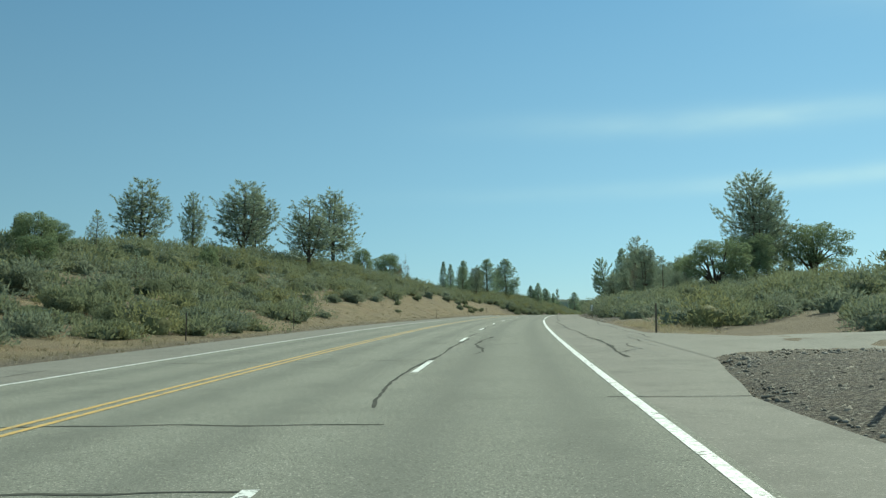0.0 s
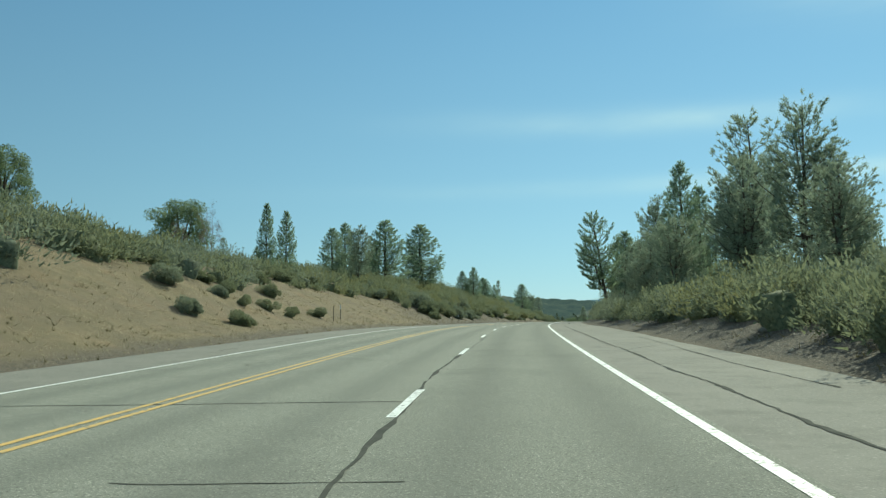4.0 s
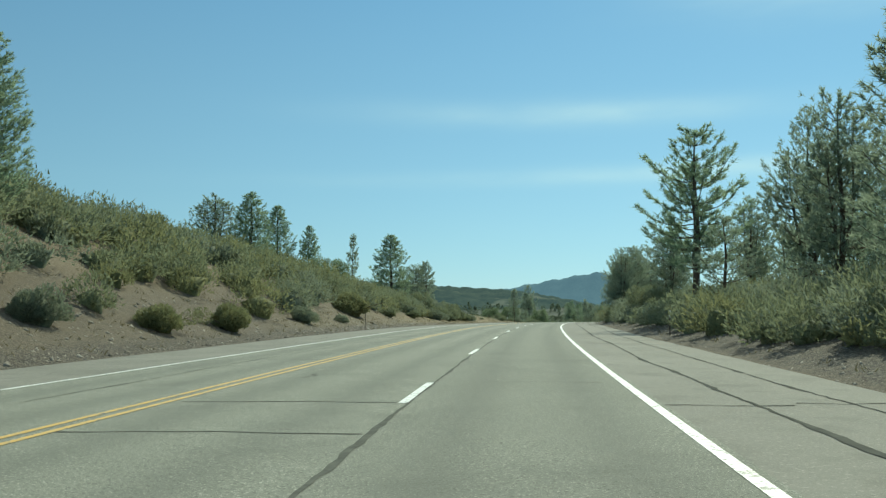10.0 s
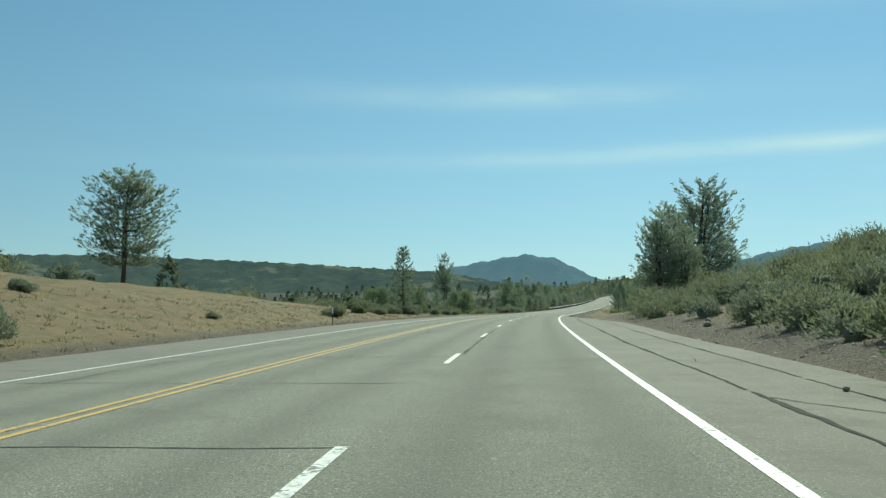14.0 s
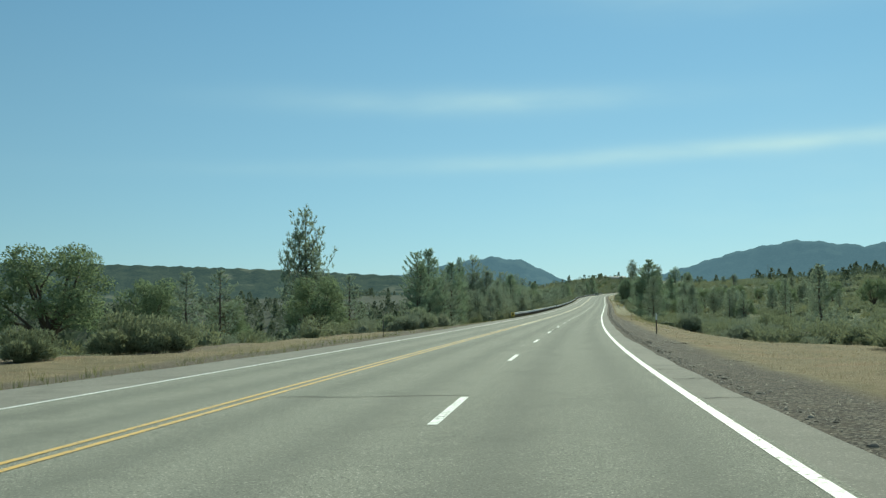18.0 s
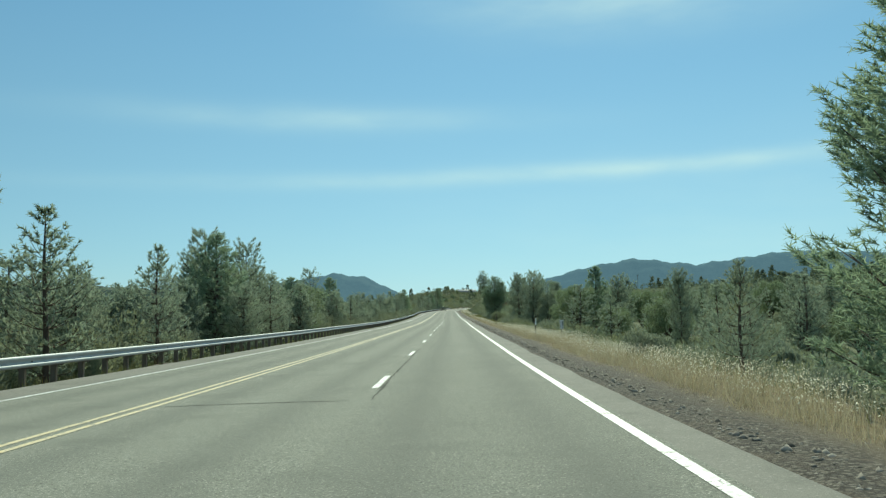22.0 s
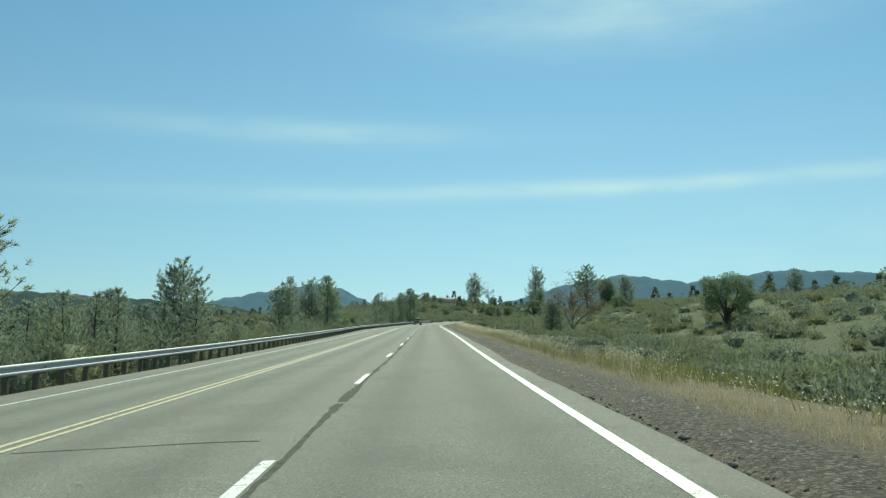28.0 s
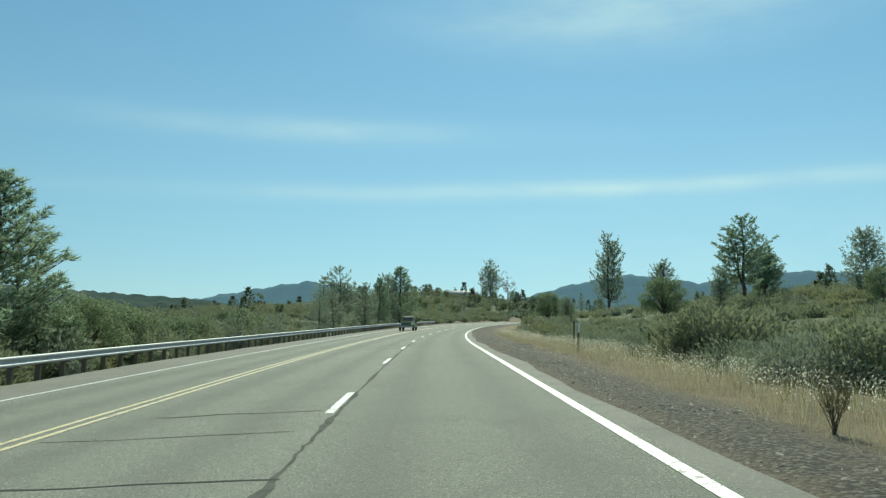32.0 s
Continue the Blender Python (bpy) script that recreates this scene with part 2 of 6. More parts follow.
def paint(name, col, worn):
    m = Mat(name, 0.6, spec=0.4)
    w = m.ramp(m.noise(9, 6, 0.7), (0.50, (0, 0, 0)), (0.60, (1, 1, 1)))
    w2 = m.ramp(m.noise(70, 3, 0.7), (0.5, (0, 0, 0)), (0.7, (1, 1, 1)))
    c_ = m.mix(m.mix(0.3, w, w2), col, worn)
    chip = m.ramp(m.mix(0.45, m.noise(3.2, 6, 0.75), m.noise(16, 3, 0.6)), (0.555, (0, 0, 0)), (0.585, (1, 1, 1)))
    m.color(m.mix(chip, c_, (0.19, 0.186, 0.158))).bump(m.noise(60, 3), 0.3, 0.006)
    return m.m


M["white_paint"] = paint("white_road_paint", (0.82, 0.82, 0.78), (0.42, 0.42, 0.37))
M["yellow_paint"] = paint("yellow_road_paint", (0.66, 0.42, 0.12), (0.42, 0.33, 0.17))
M["pale_yellow_paint"] = paint("worn_yellow_road_paint", (0.72, 0.60, 0.36), (0.46, 0.40, 0.27))
a = Mat("crack_sealant", 0.95, spec=0.05)
a.color(a.ramp(a.noise(3, 4), (0.3, (0.062, 0.063, 0.055)), (0.7, (0.105, 0.105, 0.09))))
M["tar"] = a.m
a = Mat("lane_joint", 0.95, spec=0.05)
a.color(a.ramp(a.noise(4, 5, 0.7), (0.35, (0.085, 0.086, 0.074)), (0.65, (0.145, 0.144, 0.124))))
M["joint"] = a.m

# ground: soil, dry grass, scrub floor, gravel by painted zones
a = Mat("ground_soil_and_grass", 0.95, spec=0.2)
n1, n2, n3 = a.noise(0.22, 5, 0.6), a.noise(2.6, 5, 0.65), a.noise(22, 4, 0.7)
soil = a.mix(n2, (0.115, 0.090, 0.061), (0.205, 0.164, 0.113))
soil = a.mix(a.ramp(n3, (0.45, (0, 0, 0)), (0.7, (0.7, 0.7, 0.7))), soil, (0.27, 0.222, 0.158))
straw = a.mix(n2, (0.185, 0.146, 0.088), (0.31, 0.25, 0.152))
straw = a.mix(a.ramp(a.noise(0.7, 6, 0.7), (0.42, (0, 0, 0)), (0.62, (0.8, 0.8, 0.8))), straw, (0.150, 0.130, 0.074))
straw = a.mix(a.ramp(a.noise(0.33, 5, 0.65), (0.54, (0, 0, 0)), (0.68, (0.6, 0.6, 0.6))), straw, (0.27, 0.165, 0.095))
straw = a.mix(a.ramp(n3, (0.3, (0.6, 0.6, 0.6)), (0.55, (0, 0, 0))), straw, (0.16, 0.115, 0.065))
gz = a.attr("grass")
edge = a.ramp(a.mix(0.5, gz, n1), (0.36, (0, 0, 0)), (0.58, (1, 1, 1)))
c = a.mix(edge, soil, straw)
scrubby = a.mix(n2, (0.085, 0.10, 0.052), (0.145, 0.16, 0.080))
c = a.mix(a.ramp(a.mix(0.4, a.attr("scrub"), n1), (0.4, (0, 0, 0)), (0.6, (1, 1, 1))), c, scrubby)
vor = a.n.new("ShaderNodeTexVoronoi")
vor.inputs["Scale"].default_value = 17.0
a.l.new(a.pos, vor.inputs["Vector"])
cellv = a.n.new("ShaderNodeSeparateColor")
a.l.new(vor.outputs["Color"], cellv.inputs[0])
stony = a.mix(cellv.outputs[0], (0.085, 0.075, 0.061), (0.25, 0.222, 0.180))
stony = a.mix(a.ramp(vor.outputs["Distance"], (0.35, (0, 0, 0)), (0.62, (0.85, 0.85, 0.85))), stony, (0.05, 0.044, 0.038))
stony = a.mix(a.ramp(n2, (0.45, (0, 0, 0)), (0.65, (0.5, 0.5, 0.5))), stony, (0.15, 0.12, 0.09))
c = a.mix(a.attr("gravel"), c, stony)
wood_floor = a.mix(a.noise(0.06, 5, 0.7), (0.034, 0.044, 0.034), (0.072, 0.082, 0.056))
c = a.mix(a.attr("forest"), c, wood_floor)
a.color(c).bump(a.mix(0.5, n3, a.noise(7, 4, 0.7)), 0.8, 0.12)
M["ground"] = a.m

a = Mat("gravel_stone", 0.9, spec=0.25)
isl = a.island()
a.color(a.mix(isl, (0.095, 0.084, 0.067), (0.36, 0.322, 0.265))).bump(a.noise(40), 0.3, 0.01)
M["stone"] = a.m

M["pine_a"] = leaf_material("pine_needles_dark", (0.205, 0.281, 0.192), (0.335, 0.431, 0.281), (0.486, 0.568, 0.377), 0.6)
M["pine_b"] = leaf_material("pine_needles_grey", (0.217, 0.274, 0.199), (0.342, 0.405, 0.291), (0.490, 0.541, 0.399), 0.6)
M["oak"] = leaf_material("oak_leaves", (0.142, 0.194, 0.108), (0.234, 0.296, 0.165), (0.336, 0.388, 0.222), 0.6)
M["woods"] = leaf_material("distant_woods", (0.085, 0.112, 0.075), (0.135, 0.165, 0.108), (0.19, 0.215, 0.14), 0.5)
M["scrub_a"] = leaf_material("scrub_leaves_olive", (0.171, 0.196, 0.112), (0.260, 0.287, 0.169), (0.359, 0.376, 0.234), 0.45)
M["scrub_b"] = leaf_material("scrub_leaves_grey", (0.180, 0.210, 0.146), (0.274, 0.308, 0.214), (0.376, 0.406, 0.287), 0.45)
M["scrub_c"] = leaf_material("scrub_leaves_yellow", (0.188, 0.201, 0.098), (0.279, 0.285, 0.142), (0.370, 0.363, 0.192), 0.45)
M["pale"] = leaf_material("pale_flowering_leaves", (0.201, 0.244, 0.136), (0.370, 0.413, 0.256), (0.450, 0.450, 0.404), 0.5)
a = Mat("bark", 0.95, spec=0.15)
bk = a.noise(9, 5, 0.7, (1, 1, 0.25))
a.color(a.mix(bk, (0.055, 0.042, 0.032), (0.16, 0.125, 0.095))).bump(bk, 0.7, 0.05)
M["bark"] = a.m
a = Mat("dead_wood", 0.9, spec=0.2)
bk = a.noise(8, 4, 0.7, (1, 1, 0.3))
a.color(a.mix(bk, (0.17, 0.135, 0.115), (0.33, 0.285, 0.25))).bump(bk, 0.5, 0.04)
M["dead"] = a.m
a = Mat("dead_needles", 0.9, spec=0.1)
a.color(a.mix(a.island(), (0.16, 0.105, 0.075), (0.27, 0.19, 0.135)))
M["dead_leaf"] = a.leafy(0.3).m
a = Mat("dry_oat_grass", 0.8, spec=0.2)
a.color(a.mix(a.island(), (0.33, 0.275, 0.17), (0.56, 0.49, 0.34)))
M["straw"] = a.leafy(0.4).m
a = Mat("ripe_oat_grain", 0.7, spec=0.3)
a.color(a.mix(a.island(), (0.62, 0.58, 0.42), (0.86, 0.83, 0.70)))
M["grain"] = a.leafy(0.5).m
a = Mat("green_grass", 0.8, spec=0.2)
a.color(a.mix(a.island(), (0.12, 0.15, 0.05), (0.30, 0.28, 0.11)))
M["grass"] = a.leafy(0.4).m

a = Mat("brown_weeds", 0.85, spec=0.15)
a.color(a.mix(a.island(), (0.14, 0.12, 0.065), (0.26, 0.225, 0.13)))
M["weed"] = a.leafy(0.3).m

a = Mat("galvanised_steel", 0.6, 0.2, 0.4)
g = a.noise(6, 4)
a.color(a.mix(g, (0.42, 0.435, 0.43), (0.56, 0.575, 0.57))).bump(a.noise(30), 0.05, 0.01)
M["steel"] = a.m
a = Mat("weathered_timber", 0.9, spec=0.2)
g = a.noise(14, 4, 0.7, (1, 1, 0.12))
a.color(a.mix(g, (0.085, 0.075, 0.055), (0.20, 0.17, 0.13))).bump(g, 0.5, 0.02)
M["timber"] = a.m
a = Mat("white_plate", 0.5)
a.color(a.mix(a.noise(12, 4), (0.62, 0.62, 0.58), (0.80, 0.80, 0.76)))
M["plate"] = a.m
M["black"] = Mat("black_marking", 0.6).color((0.02, 0.02, 0.022)).m
a = Mat("brown_steel_post", 0.7, 0.3)
a.color(a.mix(a.noise(20, 3), (0.07, 0.055, 0.045), (0.13, 0.105, 0.085)))
M["post"] = a.m
M["yellow"] = Mat("yellow_plate", 0.5).color((0.72, 0.50, 0.06)).m


# ---------------------------------------------------------------- mesh helpers
def mesh_of(name, verts, faces, mats, mat_index=None, attrs=None, smooth=False):
    """A mesh from arrays: verts (n, 3), faces (m, 3) or (m, 4)."""
    verts = np.asarray(verts, dtype=np.float32).reshape(-1, 3)
    faces = np.asarray(faces, dtype=np.int32)
    me = bpy.data.meshes.new(name)
    k = faces.shape[1]
    me.vertices.add(len(verts))
    me.vertices.foreach_set("co", verts.ravel())
    me.loops.add(faces.size)
    me.loops.foreach_set("vertex_index", faces.ravel())
    me.polygons.add(len(faces))
    me.polygons.foreach_set("loop_start", np.arange(0, faces.size, k, dtype=np.int32))
    me.polygons.foreach_set("loop_total", np.full(len(faces), k, dtype=np.int32))
    if smooth:
        me.polygons.foreach_set("use_smooth", np.ones(len(faces), dtype=bool))
    for m in (mats if isinstance(mats, (list, tuple)) else [mats]):
        me.materials.append(m)
    if mat_index is not None:
        me.polygons.foreach_set("material_index", np.asarray(mat_index, dtype=np.int32))
    for key, vals in (attrs or {}).items():
        at = me.attributes.new(key, "FLOAT", "POINT")
        at.data.foreach_set("value", np.asarray(vals, dtype=np.float32))
    me.update(calc_edges=True)
    return me


def part(name, me, parent, label=""):
    ob = new(name, me)
    ob.parent = parent
    if label:
        tagged(ob, label)
    return ob


def thing(name, place, label, category, group="", kind=""):
    ob = new(name)
    ob.empty_display_size = 0.2
    ob.matrix_world = place
    return tagged(ob, label, category, group, kind)


def cat(pieces):
    """Joins (verts, faces) pieces into one pair of arrays."""
    vs, fs, n = [], [], 0
    for v, f in pieces:
        vs.append(np.asarray(v, dtype=np.float64).reshape(-1, 3))
        fs.append(np.asarray(f, dtype=np.int64) + n)
        n += len(vs[-1])
    return np.concatenate(vs), np.concatenate(fs)


def tube(path, radii, sides=7):
    """A tapered tube along a path; triangles, closed at its far end."""
    path, radii = np.asarray(path, float), np.asarray(radii, float)
    tang = np.gradient(path, axis=0)
    tang /= np.linalg.norm(tang, axis=1, keepdims=True) + 1e-9
    ref = np.where(np.abs(tang[:, 2:3]) > 0.9, np.array([[1.0, 0, 0]]), np.array([[0, 0, 1.0]]))
    u = np.cross(tang, ref)
    u /= np.linalg.norm(u, axis=1, keepdims=True) + 1e-9
    w = np.cross(tang, u)
    ang = np.linspace(0, 2 * np.pi, sides, endpoint=False)
    ring = path[:, None] + radii[:, None, None] * (np.cos(ang)[None, :, None] * u[:, None] + np.sin(ang)[None, :, None] * w[:, None])
    n = len(path)
    f = []
    for i in range(n - 1):
        for j in range(sides):
            a_, b_ = i * sides + j, i * sides + (j + 1) % sides
            f += [(a_, b_, b_ + sides), (a_, b_ + sides, a_ + sides)]
    v = ring.reshape(-1, 3)
    v = np.concatenate([v, path[-1:]])
    last = len(v) - 1
    for j in range(sides):
        f.append(((n - 1) * sides + j, (n - 1) * sides + (j + 1) % sides, last))
    return v, np.array(f)


def box_mesh(name, size, mat, bevel=0.0, centre=(0, 0, 0)):
    bm = bmesh.new()
    bmesh.ops.create_cube(bm, size=1.0)
    for v in bm.verts:
        v.co = Vector((v.co.x * size[0] + centre[0], v.co.y * size[1] + centre[1], v.co.z * size[2] + centre[2]))
    if bevel:
        bmesh.ops.bevel(bm, geom=bm.edges[:], offset=bevel, segments=2, affect="EDGES")
    me = bpy.data.meshes.new(name)
    bm.to_mesh(me)
    bm.free()
    me.materials.append(mat)
    return me


# ---------------------------------------------------------------- the road's frame: s along, off to the right
S_KNOT = np.arange(len(HEADING)) * 40.0 - 40.0
S_CROSS = np.arange(len(CROSS)) * 80.0 - 40.0
S_FINE = np.arange(-40.0, 1361.0, 2.0)
_th = np.radians(np.interp(S_FINE, S_KNOT, HEADING))
_gr = np.interp(S_FINE, S_KNOT, GRADE)


def _run(vals):
    r = np.concatenate([[0.0], np.cumsum((vals[1:] + vals[:-1]) * 0.5 * 2.0)])
    return r - r[20]


_rx, _ry, _rz = _run(np.sin(_th)), _run(np.cos(_th)), _run(_gr)
TURN_MAIN = math.radians(18.0)          # direction that the far land is laid out in


def heading_at(s):
    return np.interp(s, S_FINE, _th)


def line_at(s):
    """Centre of the dashed line at s, straight beyond both ends."""
    s = np.asarray(s, float)
    c_ = np.clip(s, S_FINE[0], S_FINE[-1])
    extra = s - c_
    h = heading_at(c_)
    return (np.interp(c_, S_FINE, _rx) + extra * np.sin(h), np.interp(c_, S_FINE, _ry) + extra * np.cos(h), np.interp(c_, S_FINE, _rz))


def tilt(s, off):
    """Height that the cross slope adds."""
    return -np.clip(off, -12.0, 9.0) * np.interp(s, S_CROSS, CROSS)


def plan(s, off):
    """World x, y of a place beside the road."""
    s, off = np.broadcast_arrays(np.asarray(s, float), np.asarray(off, float))
    x, y, _ = line_at(s)
    h = heading_at(s)
    near = np.clip(off, -150.0, 150.0)
    far = off - near
    return (x + near * np.cos(h) + far * math.cos(TURN_MAIN), y - near * np.sin(h) - far * math.sin(TURN_MAIN))


L_OFF = np.array([8.0, 11.0, 14.0, 20.0, 26.0, 40.0, 80.0, 150.0, 400.0, 2600.0])
R_OFF = np.array([5.0, 8.0, 10.0, 14.0, 20.0, 30.0, 60.0, 150.0, 400.0, 2600.0])
LEFT = [  # s, heights over the road's level at the distances above
    (-200, 0, 0, .2, .8, 1.5, 3, 6, 8, 8, -10), (0, 0, 0, .1, .6, 1.4, 3.4, 6, 8, 8, -10), (40, 0, 0, .2, 1.1, 2.4, 5.5, 9, 10, 8, -10),
    (90, 0, 0, .5, 2.3, 4.0, 8, 11, 12, 8, -10), (130, 0, 0, .6, 2.8, 4.4, 9, 12, 12, 8, -10), (160, 0, 0, .8, 3.8, 6.0, 10, 12, 12, 6, -10),
    (190, 0, 0, .8, 3.5, 5.4, 9, 11, 11, 5, -10), (230, 0, 0, .8, 3.3, 5.2, 8, 10, 10, 4, -10), (262, 0, 0, 1, 4.0, 6.4, 8.5, 10, 9, 2, -15),
    (318, 0, 0, 1.0, 4.6, 7.4, 9.2, 10, 8, 0, -20), (364, 0, 0, 1, 4.3, 7.0, 8.6, 9, 6, -4, -30), (402, 0, 0, .8, 3.5, 6.1, 7.6, 7, 3, -10, -40),
    (420, 0, 0, .7, 2.9, 5.0, 6.4, 6, 1, -14, -45), (450, 0, 0, .5, 2.0, 3.6, 4.6, 4, -2, -18, -50), (476, 0, 0, .6, 2.0, 3.0, 3.8, 2, -5, -24, -55),
    (510, 0, 0, .4, 1.4, 2.3, 3.2, 1, -8, -28, -60), (545, 0, 0, .1, .3, .5, .5, -2, -12, -34, -60), (580, 0, 0, 0, -.1, -.3, -1, -5, -16, -38, -60),
    (620, 0, 0, -.2, -.5, -.9, -2, -8, -20, -40, -60), (660, 0, -.1, -.4, -.9, -1.5, -3, -10, -22, -42, -60), (700, 0, -.2, -.9, -2, -3, -5, -12, -22, -40, -60),
    (800, 0, -.2, -1.2, -2.6, -3.6, -6, -12, -22, -36, -50), (900, 0, -.2, -1.2, -2.6, -3.6, -6, -12, -20, -30, -40), (1000, 0, -.2, -1.2, -2.4, -3.4, -5, -9, -14, -18, -30),
    (1100, 0, -.2, -.8, -1.8, -2.4, -3.5, -5, -6, -8, -20), (1200, 0, 0, .2, .4, .5, .6, .5, -3, -10, -25), (1290, 0, 0, .4, 1.2, 2, 3.0, 4, 0, -8, -20), (1390, 0, 0, .8, 2.6, 4.4, 9, 14, 6, -4, -20), (1800, 0, 0, .8, 2.6, 5, 10, 15, 8, 0, -10)]
RIGHT = [
    (-200, 0, 0, 0, .2, .5, 1, 2, 4, 8, 0), (0, 0, 0, 0, .1, .3, .8, 2, 4, 8, 0), (40, 0, 0, 0, .2, .8, 1.6, 3, 5, 8, 0), (90, 0, 0, .2, .9, 1.8, 3, 5, 7, 8, 0),
    (130, 0, 0, .5, 1.4, 2.2, 4, 6, 8, 8, 0), (160, 0, 0, .6, 1.6, 2.6, 4, 6, 8, 8, 0), (220, 0, 0, .5, 1.5, 2.5, 4, 6, 8, 8, 0), (265, 0, 0, .8, 2.4, 3.6, 5, 7, 9, 8, 0),
    (290, 0, 0, .9, 2.7, 4, 6, 8, 9, 8, 0), (310, 0, 0, .5, 1.6, 2.8, 4, 6, 8, 8, 0), (370, 0, 0, .4, 1.2, 2, 3, 5, 7, 8, 0), (434, 0, 0, .6, 2, 3, 4.5, 6, 8, 8, 0),
    (470, 0, 0, .3, 1, 2.2, 4.6, 7, 9, 9, 0), (511, 0, 0, .3, 1.2, 2.8, 6, 10, 12, 10, 0), (545, 0, 0, .1, .6, 1.6, 3.4, 6, 8, 8, 0), (580, 0, -.1, 0, .1, .3, 1, 3, 6, 10, 0),
    (620, 0, -.2, -.5, -1, -1.2, -.8, .5, 3, 10, 0), (660, 0, -.25, -.8, -1.8, -2.2, -2, -.5, 3, 10, 0), (730, 0, -.25, -.9, -2.2, -3, -3, -1, 3, 12, 0), (860, 0, -.25, -.8, -2, -3, -3, -.5, 3, 12, 0),
    (980, 0, -.25, -.6, -1.4, -2, -1.2, 3, 9, 16, 0), (1060, 0, -.2, -.4, -.8, -.8, .8, 4, 9, 16, 0), (1140, 0, -.1, .2, .6, 1.4, 2.6, 5, 9, 16, 0), (1360, 0, 0, .4, 1.2, 2.4, 4, 7, 10, 16, 0), (1800, 0, 0, .4, 1.2, 2.4, 4, 7, 10, 16, 0)]


def _table(rows):
    r = np.array(rows, float)
    return r[:, 0], r[:, 1:]


def _profile(rows, offs, s, d):
    sk, tab = _table(rows)
    cols = np.stack([np.interp(s, sk, tab[:, j]) for j in range(tab.shape[1])], -1)
    j = np.clip(np.searchsorted(offs, d, side="right") - 1, 0, len(offs) - 2)
    u = np.clip((d - offs[j]) / (offs[j + 1] - offs[j]), 0, 1)
    lo = np.take_along_axis(cols, j[..., None], -1)[..., 0]
    hi = np.take_along_axis(cols, (j + 1)[..., None], -1)[..., 0]
    return lo + (hi - lo) * u


def wave(x, y):
    """Smooth rolling unevenness, about -1 to 1."""
    return (np.sin(x * 0.31 + 1.3 * np.sin(y * 0.17)) + np.sin(y * 0.37 + 1.1 * np.sin(x * 0.23 + 2.0)) + 0.6 * np.sin(x * 0.83 + y * 0.71)) / 2.6


def paved_left(s):
    return np.interp(s, [-60, 560, 600, 960, 995, 1035, 1090, 1180], [-10.8, -10.8, -9.2, -9.2, -9.8, -10.3, -9.8, -9.2])


def paved_right(s):
    return np.interp(s, [-60, 10, 24, 490, 525, 850, 890, 1400], [5.2, 5.3, 7.6, 7.6, 4.45, 4.4, 4.15, 4.15])


def ground_z(s, off):
    """Height of the land at a place beside the road."""
    s, off = np.broadcast_arrays(np.asarray(s, float), np.asarray(off, float))
    base = line_at(s)[2] + tilt(s, off)
    lift = np.where(off < 0, _profile(LEFT, L_OFF, s, -off), _profile(RIGHT, R_OFF, s, off))
    x, y = plan(s, off)
    away = np.minimum(np.maximum(paved_left(s) - off, off - paved_right(s)), 60)
    rough = np.clip(away / 6.0, 0, 1) * (0.22 * wave(x, y) + 0.10 * wave(x * 3.1 + 9, y * 3.1)) + np.clip((away - 10) / 40.0, 0, 1) * 1.2 * wave(x * 0.13, y * 0.13)
    far = np.clip((np.abs(off) - 200.0) / 800.0, 0, 1)
    heap = 0.34 * np.clip((off - 5.4) / 3.0, 0, 1) * np.clip((17 - off) / 3.0, 0, 1) * np.clip((s + 12) / 4.0, 0, 1) * np.clip((20.5 - s) / 4.0, 0, 1)
    return base + lift + heap + rough - 0.035 + far * 9.0 * wave(x * 0.012, y * 0.012) - np.clip(0.3 - away, 0, 0.3) * 0.25


def spot(s, off, up=0.0):
    x, y = plan(s, off)
    return Vector((float(x), float(y), float(ground_z(s, off)) + up))


def on_road(s, off, up=0.0):
    x, y = plan(s, off)
    return np.stack(np.broadcast_arrays(x, y, line_at(s)[2] + tilt(s, off) + up), -1)


# ---------------------------------------------------------------- ground
def spread(near, far, start, ratio):
    out = [start]
    step = near
    while out[-1] < far:
        out.append(out[-1] + step)
        step *= ratio
    return np.array(out)


_side = np.concatenate([np.arange(0, 30, 0.75), spread(1.0, 2600, 30, 1.17)])
off_l = -_side[::-1] - 8.0
off_r = _side + 4.6
OFFS = np.concatenate([off_l, np.linspace(-7, 4, 6), off_r])
SS = np.concatenate([-spread(6, 1500, 24, 1.35)[::-1], np.arange(-20, 1090, 2.5), np.arange(1090, 1400, 5), spread(8, 3600, 1400, 1.2)])
gs, go = np.meshgrid(SS, OFFS, indexing="ij")
gx, gy = plan(gs, go)
gz_ = ground_z(gs, go)
under = (go > paved_left(gs) + 0.15) & (go < paved_right(gs) - 0.15)
gz_ = np.where(under, gz_ - 0.12, gz_)
NS, NO = gs.shape
i0 = (np.arange(NS - 1)[:, None] * NO + np.arange(NO - 1)[None]).ravel()
gfaces = np.stack([i0, i0 + NO, i0 + NO + 1, i0 + 1], -1)[:, ::-1]


def bell(v, a0, a1, soft_):
    return np.clip((v - a0) / soft_, 0, 1) * np.clip((a1 - v) / soft_, 0, 1)


def verge(s):
    """Where the gravel beside the paving ends and the grass begins."""
    return np.interp(s, [515, 650, 700, 900, 960, 1000, 1040, 1120], [6.7, 6.2, 5.75, 5.65, 5.2, 5.4, 6.3, 6.7])


